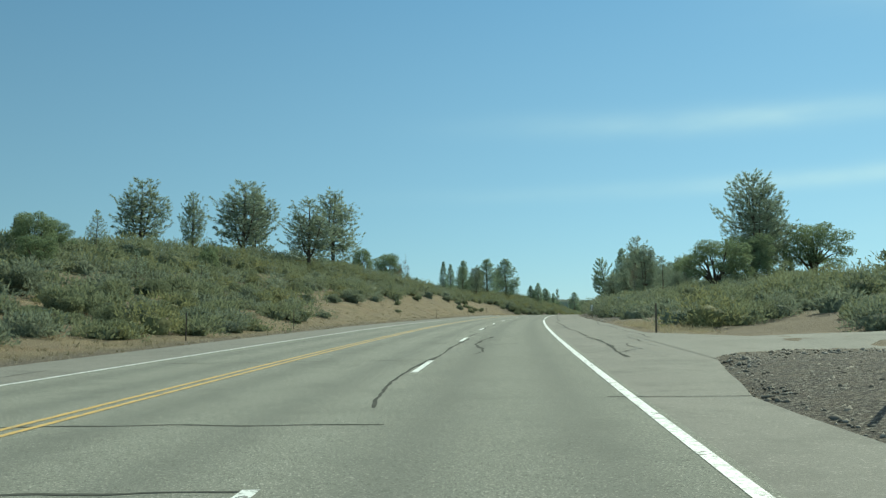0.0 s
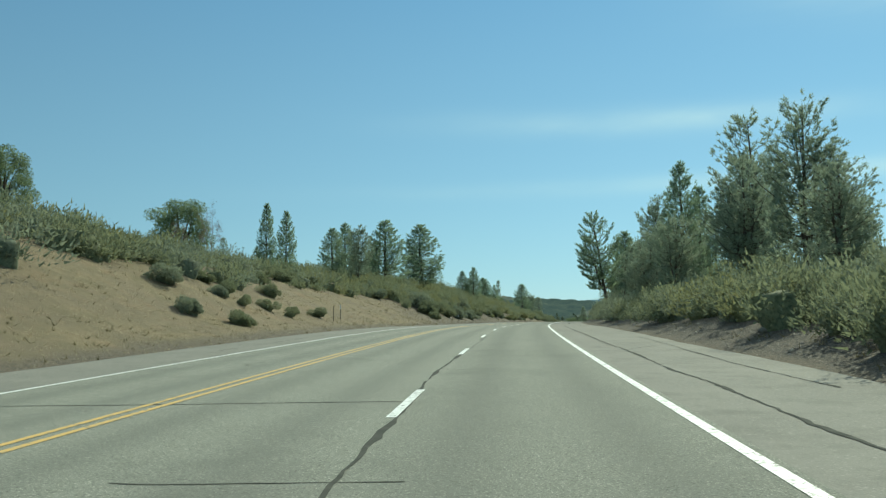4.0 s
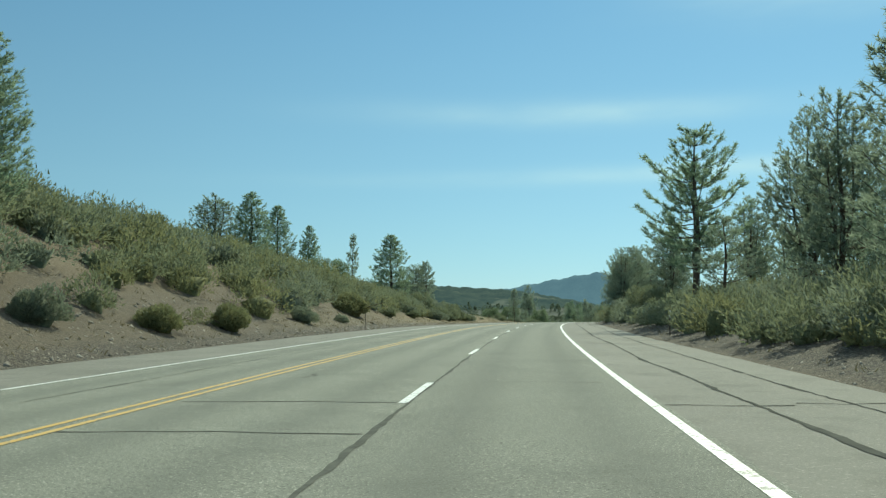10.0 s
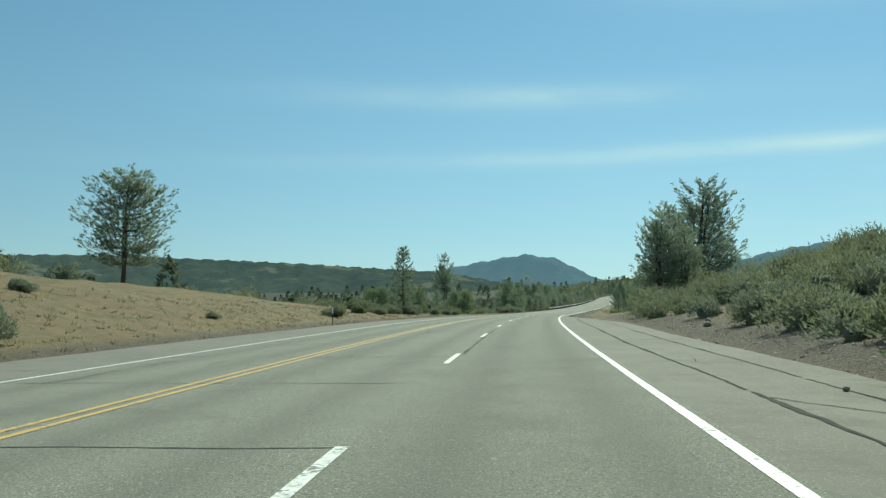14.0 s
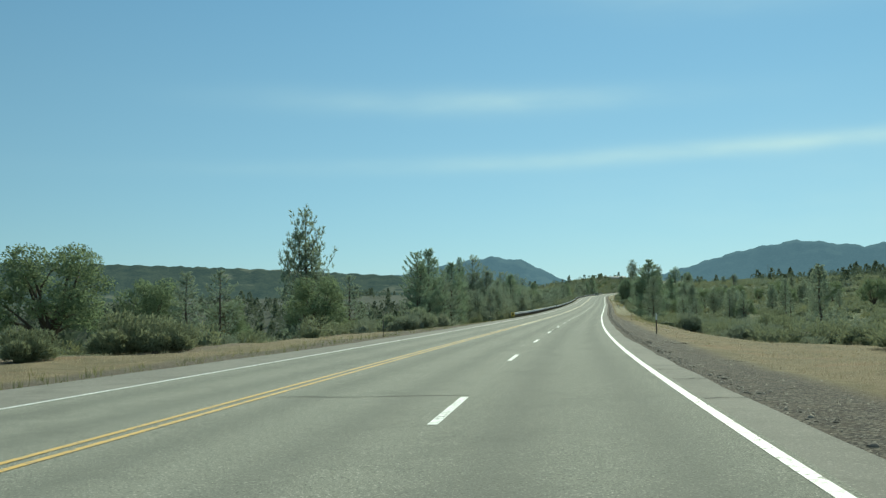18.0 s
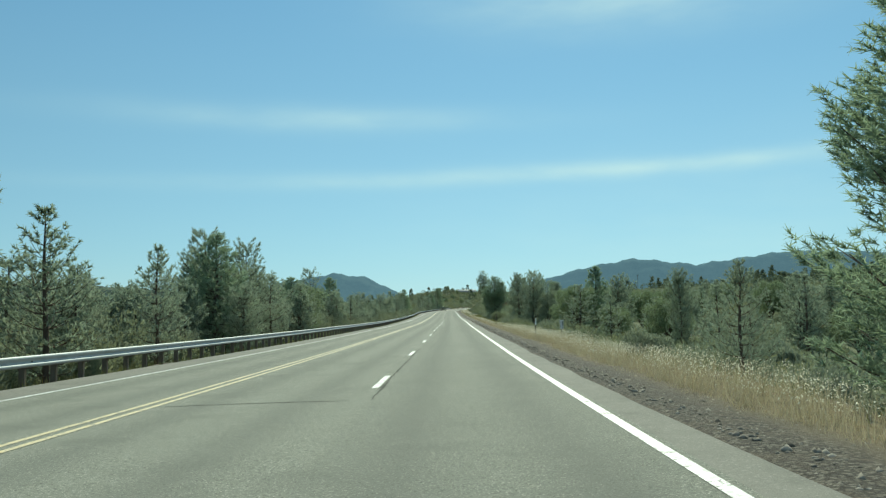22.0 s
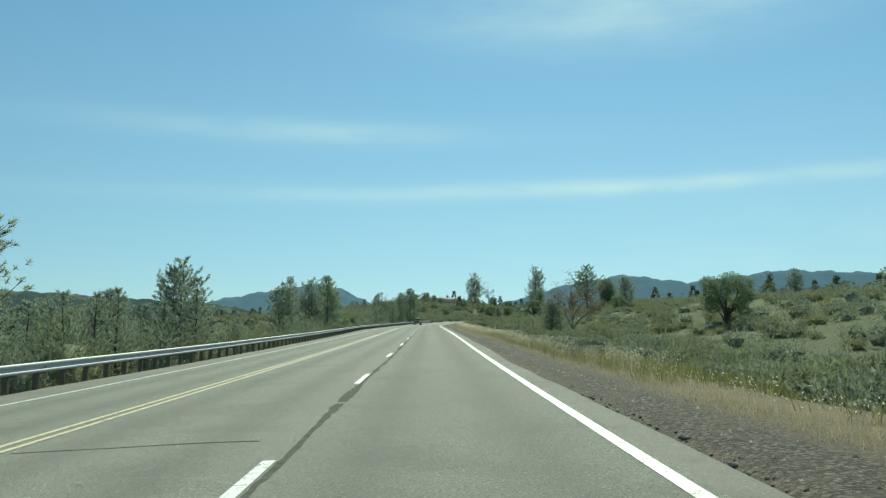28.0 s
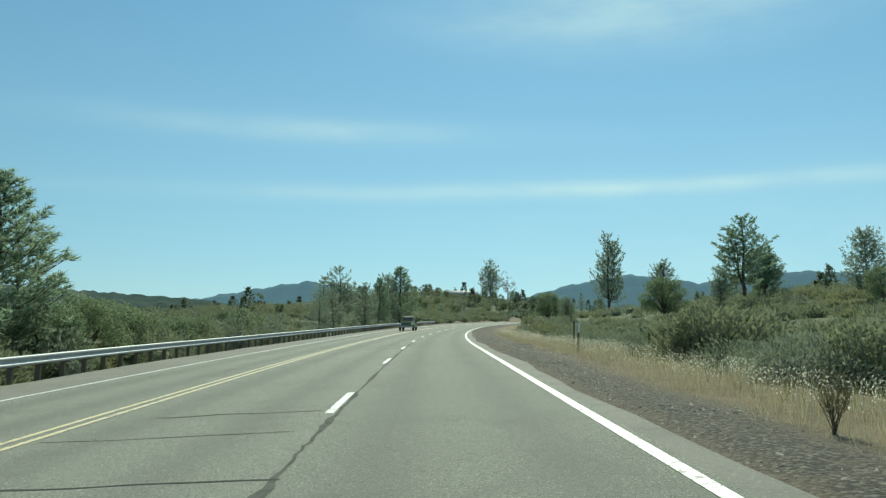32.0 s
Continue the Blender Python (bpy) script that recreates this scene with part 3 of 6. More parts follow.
def grass_zone(s, off):
    g = np.zeros_like(s)
    g = np.maximum(g, bell(off, -26, -9, 3) * bell(s, -30, 250, 20) * 0.46)
    g = np.maximum(g, bell(off, -17, -10, 2) * bell(s, 350, 460, 20) * 0.7)
    g = np.maximum(g, bell(off, -60, -10.5, 2) * bell(s, 445, 560, 20) * 1.0)
    g = np.maximum(g, bell(off, -18, -9, 1.5) * bell(s, 540, 650, 20) * 0.95)
    g = np.maximum(g, bell(off, 7.8, 11, 1.0) * bell(s, 32, 56, 5) * 0.95)
    g = np.maximum(g, bell(off, 6.0, 24, 1.5) * bell(s, 525, 660, 15) * 1.0)
    g = np.maximum(g, bell(off, verge(s) - 0.1, 10.5, 0.8) * bell(s, 640, 1400, 15) * (0.8 - 0.5 * bell(s, 890, 950, 8)))
    return g


def scrub_zone(s, off):
    l_ = np.clip((-off - 26) / 10, 0, 1) * (s < 470) + np.clip((-off - 18) / 8, 0, 1) * (s >= 560) + np.clip((-off - 60) / 20, 0, 1)
    r_ = np.clip((off - 15) / 8, 0, 1) * (s < 560) + np.clip((off - 10) / 5, 0, 1) * (s > 640)
    return np.clip(np.maximum(l_, r_), 0, 1)


def gravel_zone(s, off):
    r_ = bell(off, 4.0, verge(s) + 0.25, 0.35) * (s > 515) + bell(off, 7.2, 11.5, 1.2) * bell(s, 60, 520, 12) + bell(off, 4.4, 17, 0.7) * bell(s, -30, 19, 2)
    l_ = bell(off, -12.2, -8.6, 0.6) * 0.8 + bell(off, -18, -10, 2) * bell(s, 225, 420, 30) * 0.55
    return np.clip(r_ + l_, 0, 1)


ground_me = mesh_of("ground", np.stack([gx, gy, gz_], -1), gfaces, M["ground"], smooth=True,
                    attrs={"grass": grass_zone(gs, go).ravel(), "scrub": scrub_zone(gs, go).ravel(), "gravel": gravel_zone(gs, go).ravel(),
                           "forest": np.clip(np.maximum((-go - 45) / 60 * (gs > 470), np.maximum((-go - 90) / 80, (go - 110) / 80)), 0, 1).ravel()})
tagged(new("ground", ground_me), "dry brown soil and straw-coloured grass slopes beside a highway", "ground", kind="structure")


# ---------------------------------------------------------------- road
def ribbon(s, offs, up, thick=0.0):
    """A strip over the road: s (n), offs (n, k) columns. Returns verts, quads."""
    s, offs = np.asarray(s, float), np.asarray(offs, float)
    n, k = offs.shape
    v = on_road(s[:, None], offs, up)
    if thick:
        v[:, 0, 2] -= thick
        v[:, -1, 2] -= thick
    i = (np.arange(n - 1)[:, None] * k + np.arange(k - 1)[None]).ravel()
    return v.reshape(-1, 3), np.stack([i, i + 1, i + k + 1, i + k], -1)


s_rd = np.arange(-60, 1380, 2.0)
cols = np.linspace(LANE_L - 0.1, 3.8, 46)
offs2 = np.repeat(cols[None], len(s_rd), 0)
v, f = ribbon(s_rd, offs2, 0.0)
tracks_at = (1.0, 2.75, -1.0, -2.75, -4.75, -6.5)
wheel_v = sum(np.exp(-((offs2 - q) / 0.42) ** 2) for q in tracks_at) * 0.42
road = new("road", mesh_of("road", v, f, M["asphalt"], attrs={"wheel": wheel_v.ravel(), "lane": (0.14 * bell(offs2, 0.06, 3.75, 0.12)).ravel()}, smooth=True))
tagged(road, "sun-bleached grey asphalt highway of three lanes with sealed cracks", "road", kind="structure")
j = np.linspace(0, 1, 8)
for side in ("left", "right"):
    inner = np.full_like(s_rd, LANE_L - 0.1 if side == "left" else 3.8)
    outer = paved_left(s_rd) if side == "left" else paved_right(s_rd)
    outer = outer + 0.10 * wave(s_rd * 0.9, s_rd * 0.35 + 4) + 0.05 * wave(s_rd * 3.1, s_rd)
    o2 = inner[:, None] + (outer - inner)[:, None] * j[None]
    if side == "left":
        o2 = o2[:, ::-1]
    v, f = ribbon(s_rd, o2, -0.004)
    lip = v.reshape(len(s_rd), 8, 3)[:, 0 if side == "left" else -1].copy()
    low = lip.copy()
    low[:, 2] -= 0.16
    n = len(s_rd)
    ii = np.arange(n - 1)
    lf = np.stack([ii, ii + 1, ii + n + 1, ii + n], -1)
    v, f = cat([(v, f), (np.concatenate([lip, low]), lf if side == "right" else lf[:, ::-1])])
    ob = new("shoulder_" + side, mesh_of("shoulder", v, f, M["shoulder"], smooth=True))
    tagged(ob, "pale paved highway shoulder with a crumbling edge", "road shoulder", kind="structure")

# side road at the start
sd = np.linspace(0, 1, 22)
wid = np.stack([np.interp(sd, [0, .1, .3, 1], [13.5, 18.5, 21.5, 24.0]), np.interp(sd, [0, .1, .3, 1], [37, 32, 29.5, 31.0])], -1)
od = 6.6 + sd * 40
rows_v = []
for o_, (s0_, s1_) in zip(od, wid):
    for q in np.linspace(0, 1, 7):
        s_ = s0_ + (s1_ - s0_) * q
        e_ = 0.03 if 0.02 < q < 0.98 else -0.05
        x_, y_ = plan(s_, o_)
        flat = float(line_at(s_)[2] + tilt(s_, o_)) + 0.004
        rise = float(ground_z(s_, o_)) + e_
        u_ = min(1.0, max(0.0, (o_ - 7.4) / 4.0))
        rows_v.append((float(x_), float(y_), flat * (1 - u_) + rise * u_))
i = (np.arange(21)[:, None] * 7 + np.arange(6)[None]).ravel()
side_road = new("side_road", mesh_of("side_road", rows_v, np.stack([i, i + 1, i + 8, i + 7], -1)[:, ::-1], M["shoulder"], smooth=True))
tagged(side_road, "pale asphalt side road joining the highway", "side road", kind="structure")


def stripe(name, s0_, s1_, off_, width, mat, parent, label="", step=2.5, up=0.006):
    s = np.linspace(s0_, s1_, max(2, int((s1_ - s0_) / step) + 1))
    o = np.stack([np.full_like(s, off_ - width / 2), np.full_like(s, off_ + width / 2)], -1)
    v, f = ribbon(s, o, up)
    return part(name, mesh_of(name, v, f, mat), parent, label)


for a_, b_ in ((-50, 77), (83.5, 91), (96, 640), (640, 1370)):      # broken at a driveway
    stripe("edge_line", a_, b_, 3.63, 0.15, M["white_paint"], road, "solid white edge line")
stripe("edge_line", -50, 1370, LANE_L, 0.13, M["white_paint"], road, "solid white edge line")
for q in (-0.14, 0.14):
    stripe("centre_line", -50, 640, LANE_Y + q, 0.11, M["yellow_paint"], road, "one of two solid yellow centre lines")
    stripe("centre_line", 640, 1370, LANE_Y + q, 0.11, M["pale_yellow_paint"], road, "one of two worn pale yellow centre lines")
k0 = int((-50 - DASH0) // 14.63)
for k in range(k0, k0 + 97):
    stripe("lane_dash", DASH0 + 14.63 * k, DASH0 + 14.63 * k + 3.66, 0.0, 0.14, M["white_paint"], road, step=1.3)

# tar-sealed cracks: a wandering band along each line, short ones across
rng = np.random.default_rng(7)


def crack(s, off, width):
    s, off = np.asarray(s, float), np.asarray(off, float)
    w = np.asarray(width) * (0.75 + 0.5 * rng.random(len(s)))
    ds, do = np.gradient(s), np.gradient(off)
    n = np.hypot(ds, do) + 1e-9
    a_ = on_road(s + do / n * w / 2, off - ds / n * w / 2, 0.004)
    b_ = on_road(s - do / n * w / 2, off + ds / n * w / 2, 0.004)
    v = np.stack([a_, b_], 1).reshape(-1, 3)
    i = np.arange(len(s) - 1) * 2
    return v, np.stack([i, i + 2, i + 3, i + 1], -1)


def wander(n, amp, smooth_=6):
    w = np.cumsum(rng.normal(0, 1, n + 40))
    w = np.convolve(w, np.ones(smooth_) / smooth_, "same")[20:20 + n]
    w = w - np.linspace(w[0], w[-1], n)
    return amp * w / (np.abs(w).max() + 1e-6)


cracks, joints = [], []


def long_crack(s0_, s1_, off_, amp, wid_, keep=0.8, fork=0.0):
    """A wandering crack along the road, broken here and there, with knots and side branches."""
    s = np.arange(s0_, s1_, 0.3)
    o = off_ + wander(len(s), amp, 9) + rng.normal(0, 0.012, len(s))
    knots = 0.55 + 0.9 * np.clip(np.sin(s * 0.9 + 3 * np.sin(s * 0.23)), 0, 1) ** 2
    cuts = [0]
    while cuts[-1] < len(s) - 12:
        cuts.append(min(len(s) - 1, cuts[-1] + int(rng.integers(22, 110))))
    for a_, b_ in zip(cuts[:-1], cuts[1:]):
        if rng.random() < keep:
            (joints if 0 <= off_ < 0.3 and s0_ > 140 else cracks).append(crack(s[a_:b_], o[a_:b_], wid_ * knots[a_:b_]))
            if rng.random() < fork and b_ - a_ > 25:
                n_ = int(rng.integers(6, 20))
                q = int(rng.integers(a_, b_ - 4))
                u_ = np.arange(n_)
                way = rng.choice((-1, 1))
                cracks.append(crack(s[q] + u_ * 0.16, o[q] + way * u_ * 0.09 + wander(n_, 0.08, 3), wid_ * 0.5))


for row in ((9, 33, 0.12, 0.30, 0.10, 0.95, 0.6), (43, 60, 0.08, 0.2, 0.08, 0.95, 0.6), (60, 150, 0.08, 0.20, 0.085, 0.9, 0.4), (150, 245, 0.10, 0.22, 0.06, 0.7, 0.5), (245, 480, 0.12, 0.10, 0.085, 0.8, 0.3), (480, 640, 0.16, 0.14, 0.07, 0.35, 0.1), (700, 860, 0.16, 0.10, 0.05, 0.5, 0.0), (860, 965, 0.15, 0.06, 0.14, 0.97, 0.0), (965, 998, 0.06, 0.12, 0.15, 1.0, 0.0), (998, 1100, 0.15, 0.08, 0.085, 0.95, 0.0), (977, 986.5, 1.55, 0.08, 0.07, 1.0, 0.6),
            (21, 34, 0.95, 0.25, 0.12, 1.0, 0.9), (72, 80, 1.3, 0.3, 0.06, 1.0, 0.9), (104, 111, 1.8, 0.2, 0.05, 1.0, 0.9), (397, 403, 1.8, 0.2, 0.06, 1.0, 0.9), (222, 225, 0.95, 0.10, 0.03, 1.0, 0.0),
            (19, 32, 4.75, 0.22, 0.11, 1.0, 0.9), (33, 95, 4.85, 0.3, 0.08, 0.95, 0.5), (95, 150, 4.95, 0.25, 0.07, 0.95, 0.6), (150, 300, 4.9, 0.25, 0.08, 0.9, 0.4), (300, 505, 5.05, 0.28, 0.09, 0.97, 0.5), (26, 60, 6.9, 0.3, 0.06, 0.9, 0.3),
            (300, 500, 6.5, 0.25, 0.065, 0.9, 0.3), (80, 290, 6.6, 0.3, 0.05, 0.6, 0.3), (15, 320, -8.5, 0.4, 0.045, 0.6, 0.4), (20, 460, -5.6, 0.3, 0.045, 0.35, 0.5), (222, 262, 4.9, 0.2, 0.075, 1.0, 0.0), (226, 262, 0.1, 0.15, 0.06, 1.0, 0.0)):
    long_crack(*row)
# long seals across the lanes and across the shoulder: s, from, to
ACROSS = [(3.9, -2.6, 0), (7.4, -7.3, .5), (37.3, -7.3, .7), (46.3, -3.1, -.8), (66.3, -7.2, 0), (102.9, -7.3, -.1), (100.2, .3, 2.3), (254.7, -7.3, .4), (260.8, -3.4, .3), (318.9, -3.6, 0), (322.2, -3.4, 0),
          (354.1, -7.2, -4.2), (416, -3.7, -.5), (417, -1.7, .1), (414.5, -7.2, -4.4), (574.8, -3.4, .1), (633.4, -3.6, -.5), (915, -3.9, 0), (917.1, -.5, .1), (1004.4, -3.4, .3), (1010.2, -2.7, -.1)]
EDGE = [(99.6, 3.4, 5.2), (106.5, 5.4, 7.4), (261.7, 3.5, 4.8), (266.6, 5.6, 7.4), (322.1, 3.8, 5.6), (322.4, 5.7, 7.3), (353, 3.7, 6.3), (355.2, 4.7, 6.0), (416.8, 3.6, 5.8), (413.6, 4.2, 7.2), (578.1, 3.8, 4.6), (574, 3.8, 4.6),
        (635.1, 3.7, 4.4), (629.8, 3.6, 4.4), (852.6, 3.4, 4.3), (919.7, 3.4, 4.1), (916.4, 3.3, 4.1), (723.9, 3.8, 4.3), (31, 3.4, 7.2), (45, 4.6, 7.4)]
for s0_, lo, hi in ACROSS + EDGE:
    o = np.arange(lo, hi + 0.05, 0.15)
    cracks.append(crack(s0_ + wander(len(o), 0.12, 4), o, 0.055 * (0.6 + 0.6 * np.abs(np.sin(o * 1.7 + s0_)))))
# a forked seal that loops round the lane line near the side road
for s_pts, o_pts in (((34.4, 36.5, 38.3, 39.2, 41.0, 43.0), (.05, .12, .22, .05, -.35, .02)), ((39.0, 39.6, 40.3, 40.5), (.1, .5, 1.1, 1.7)), ((34.2, 35.4, 36.0, 35.9, 35.2), (-1.4, -1.1, -.4, .2, .5))):
    u_ = np.linspace(0, 1, 40)
    k_ = np.linspace(0, 1, len(s_pts))
    cracks.append(crack(np.interp(u_, k_, s_pts) + wander(40, 0.08, 4), np.interp(u_, k_, o_pts) + wander(40, 0.05, 4), 0.06))
pos = -12.0
while pos < 1085:
    old = pos < 510
    if min(abs(pos - q[0]) for q in ACROSS + EDGE) < 2.5:
        pos += 2.0
        continue
    kind_ = rng.random()
    if kind_ < (0.5 if old else 0.35):
        spans = ((-7.4, 0.15),) if old else ((-3.4, rng.uniform(-0.4, 0.2)),)
    elif kind_ < 0.75 and old:
        spans = ((3.3, 7.3),)
    elif kind_ < 0.75:
        spans = ((3.5, 4.7),)
    else:
        a_ = rng.uniform(-9, 1.5)
        spans = ((a_, a_ + rng.uniform(1.0, 3.2)),)
    for lo, hi in spans:
        o = np.arange(lo, hi, 0.2)
        if len(o) > 4:
            cracks.append(crack(pos + rng.uniform(-0.3, 0.3) + wander(len(o), 0.05 + 0.07 * rng.random(), 4), o, rng.uniform(0.03, 0.05) * (0.7 + 0.5 * np.abs(np.sin(o * 1.3)))))
    pos += rng.uniform(4.0, 9.0) if old else rng.uniform(5, 15)
for _ in range(46):
    s = np.arange(0, rng.uniform(1.0, 4), 0.25)
    cracks.append(crack(rng.uniform(0, 500) + s, rng.choice((-6.6, -5.2, -2.8, 5.6, 6.2, -8.8)) + wander(len(s), 0.14, 4), rng.uniform(0.02, 0.04)))
v, f = cat(cracks)
part("crack_sealing", mesh_of("crack_sealing", v, f, M["tar"]), road, "dark tar lines sealing cracks")["kind"] = "stuff"
v, f = cat(joints)
part("joint_sealing", mesh_of("joint_sealing", v, f, M["joint"]), road, "grey worn joint between two lanes")["kind"] = "stuff"


# ---------------------------------------------------------------- far hills
HILL_AT = (150.0, 560.0, 6.0)


def ridge(name, label, crest, radius, depth, mat, bumps):
    """A range of hills round the valley: crest(azimuth in degrees) gives its height as degrees above the level."""
    az = np.arange(-180, 180.01, 0.25)
    el = crest(az)
    rad = np.array([-1.0, -0.75, -0.5, -0.3, -0.15, -0.05, 0.0, 0.15, 0.6]) * depth + radius
    up = np.array([0.0, 0.14, 0.34, 0.56, 0.78, 0.94, 1.0, 0.9, 0.3])
    A, Rr = np.meshgrid(np.radians(az), rad, indexing="ij")
    top = HILL_AT[2] + np.tan(np.radians(el)) * radius
    base = -70.0
    Z = base + (top[:, None] - base) * up[None]
    slow = 0.5 + 0.5 * np.sin(A * 23.3 + 1.7 * np.sin(A * 7.1))
    spur = slow * np.sin(A * 47.3 + Rr * 0.0043 + 2.1 * np.sin(A * 11.7)) + 0.6 * (1 - slow) * np.sin(A * 97.1 + Rr * 0.0091 + 1.6 * np.sin(A * 19.3)) + 0.25 * np.sin(A * 211.7 - Rr * 0.013)
    side_ = np.clip(1 - np.abs(up[None] - 0.5) * 2, 0, 1)
    Z = Z + spur * bumps * side_
    X = HILL_AT[0] + Rr * np.sin(A) + spur * 30 * side_
    Y = HILL_AT[1] + Rr * np.cos(A)
    n, k = A.shape
    i = (np.arange(n - 1)[:, None] * k + np.arange(k - 1)[None]).ravel()
    me = mesh_of(name, np.stack([X, Y, Z], -1), np.stack([i, i + k, i + k + 1, i + 1], -1), mat, smooth=True)
    return tagged(new(name, me), label, "hills", kind="structure")


def hill_material(name, dark, light, meadow, haze_glow):
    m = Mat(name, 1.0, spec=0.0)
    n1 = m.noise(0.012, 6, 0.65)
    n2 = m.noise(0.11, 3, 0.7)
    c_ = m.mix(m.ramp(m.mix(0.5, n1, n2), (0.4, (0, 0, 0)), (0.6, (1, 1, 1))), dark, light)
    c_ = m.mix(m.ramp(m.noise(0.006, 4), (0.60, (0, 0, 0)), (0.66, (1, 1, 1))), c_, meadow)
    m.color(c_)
    # haze of the distance, painted as a faint blue emission
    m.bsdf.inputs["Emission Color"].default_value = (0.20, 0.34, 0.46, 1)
    m.bsdf.inputs["Emission Strength"].default_value = haze_glow
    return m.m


# the mountains' base colours are blued for haze as well
M["mountain"] = hill_material("hazy_mountain_forest", (0.035, 0.06, 0.075), (0.06, 0.09, 0.10), (0.07, 0.10, 0.105), 0.34)
M["hill"] = hill_material("hazy_wooded_hillside", (0.028, 0.042, 0.034), (0.072, 0.086, 0.058), (0.125, 0.128, 0.09), 0.09)


def crest_far(az):
    p1 = np.interp(az, [-40, 0, 7.5, 9.5, 12.9, 15.5, 17.7, 19.2, 20.8, 24, 27.5, 30.5, 32, 34.8, 38.5, 43.9, 49, 52.4, 70, 100, 180],
                   [0.3, .4, 1.3, 1.75, 2.4, 2.85, 2.55, 1.75, 1.05, 1.0, 1.75, 2.65, 3.0, 3.45, 2.95, 3.6, 3.3, 2.95, 2.2, 1.2, .6])
    return p1 + 0.05 * np.sin(az * 3.7) + 0.03 * np.sin(az * 9.1)


def crest_mid(az):
    p1 = np.interp(az, [-180, -60, -30, -14.4, -10, -4.6, 0.6, 4, 6.8, 9.5, 11.5, 14, 17, 40, 90, 180],
                   [.5, 1.2, 2.2, 2.55, 2.5, 2.35, 2.15, 1.95, 1.8, 1.65, 1.35, .9, .3, .2, .4, .5])
    return p1 + 0.04 * np.sin(az * 5.1 + 1) + 0.03 * np.sin(az * 13.0)


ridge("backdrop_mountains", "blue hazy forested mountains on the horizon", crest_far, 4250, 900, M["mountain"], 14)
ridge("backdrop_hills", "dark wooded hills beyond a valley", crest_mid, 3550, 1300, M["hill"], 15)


# ---------------------------------------------------------------- plants
def cards(points, axes, length, width, rng_, spin=None):
    """Thin pointed leaves: one triangle each, from points along axes."""
    n = len(points)
    ax = axes / (np.linalg.norm(axes, axis=1, keepdims=True) + 1e-9)
    side_ = np.cross(ax, rng_.normal(size=(n, 3)))
    side_ /= np.linalg.norm(side_, axis=1, keepdims=True) + 1e-9
    ln = length * (0.7 + 0.6 * rng_.random((n, 1)))
    wd = width * (0.7 + 0.6 * rng_.random((n, 1)))
    v = np.stack([points - side_ * wd / 2, points + side_ * wd / 2, points + ax * ln], 1)
    return v.reshape(-1, 3), np.arange(3 * n).reshape(-1, 3)


def leaves(points, size, rng_, up=0.4, single=False):
    """Small folded leaves of two triangles each, or single ones."""
    n = len(points)
    a_ = rng_.normal(size=(n, 3))
    a_[:, 2] += up
    a_ /= np.linalg.norm(a_, axis=1, keepdims=True)
    b_ = np.cross(a_, rng_.normal(size=(n, 3)))
    b_ /= np.linalg.norm(b_, axis=1, keepdims=True)
    c_ = np.cross(a_, b_)
    s_ = size * (0.6 + 0.8 * rng_.random((n, 1)))
    if single:
        v = np.stack([points - a_ * s_, points + b_ * s_ * 0.75, points + a_ * s_ - b_ * s_ * 0.3], 1).reshape(-1, 3)
        return v, np.arange(3 * n).reshape(-1, 3)
    v = np.stack([points - a_ * s_, points + b_ * s_ * 0.55 + c_ * s_ * 0.15, points + a_ * s_, points - b_ * s_ * 0.55 + c_ * s_ * 0.15], 1).reshape(-1, 3)
    k = np.arange(n)[:, None] * 4
    return v, np.concatenate([k + [0, 1, 2], k + [0, 2, 3]])


PINE = {  # stems, foot of the crown, whorls, reach, boughs a whorl, tufts a metre
    "dense": (1, 0.02, 18, 0.25, 7, 8.0), "narrow": (1, 0.10, 17, 0.24, 6, 5.4), "open": (3, 0.06, 13, 0.30, 5, 5.2), "broad": (2, 0.20, 11, 0.36, 7, 6.4),
    "tall": (2, 0.26, 13, 0.26, 5, 6.2), "young": (1, 0.03, 12, 0.30, 6, 4.6), "bushy": (3, 0.05, 16, 0.25, 7, 6.0)}


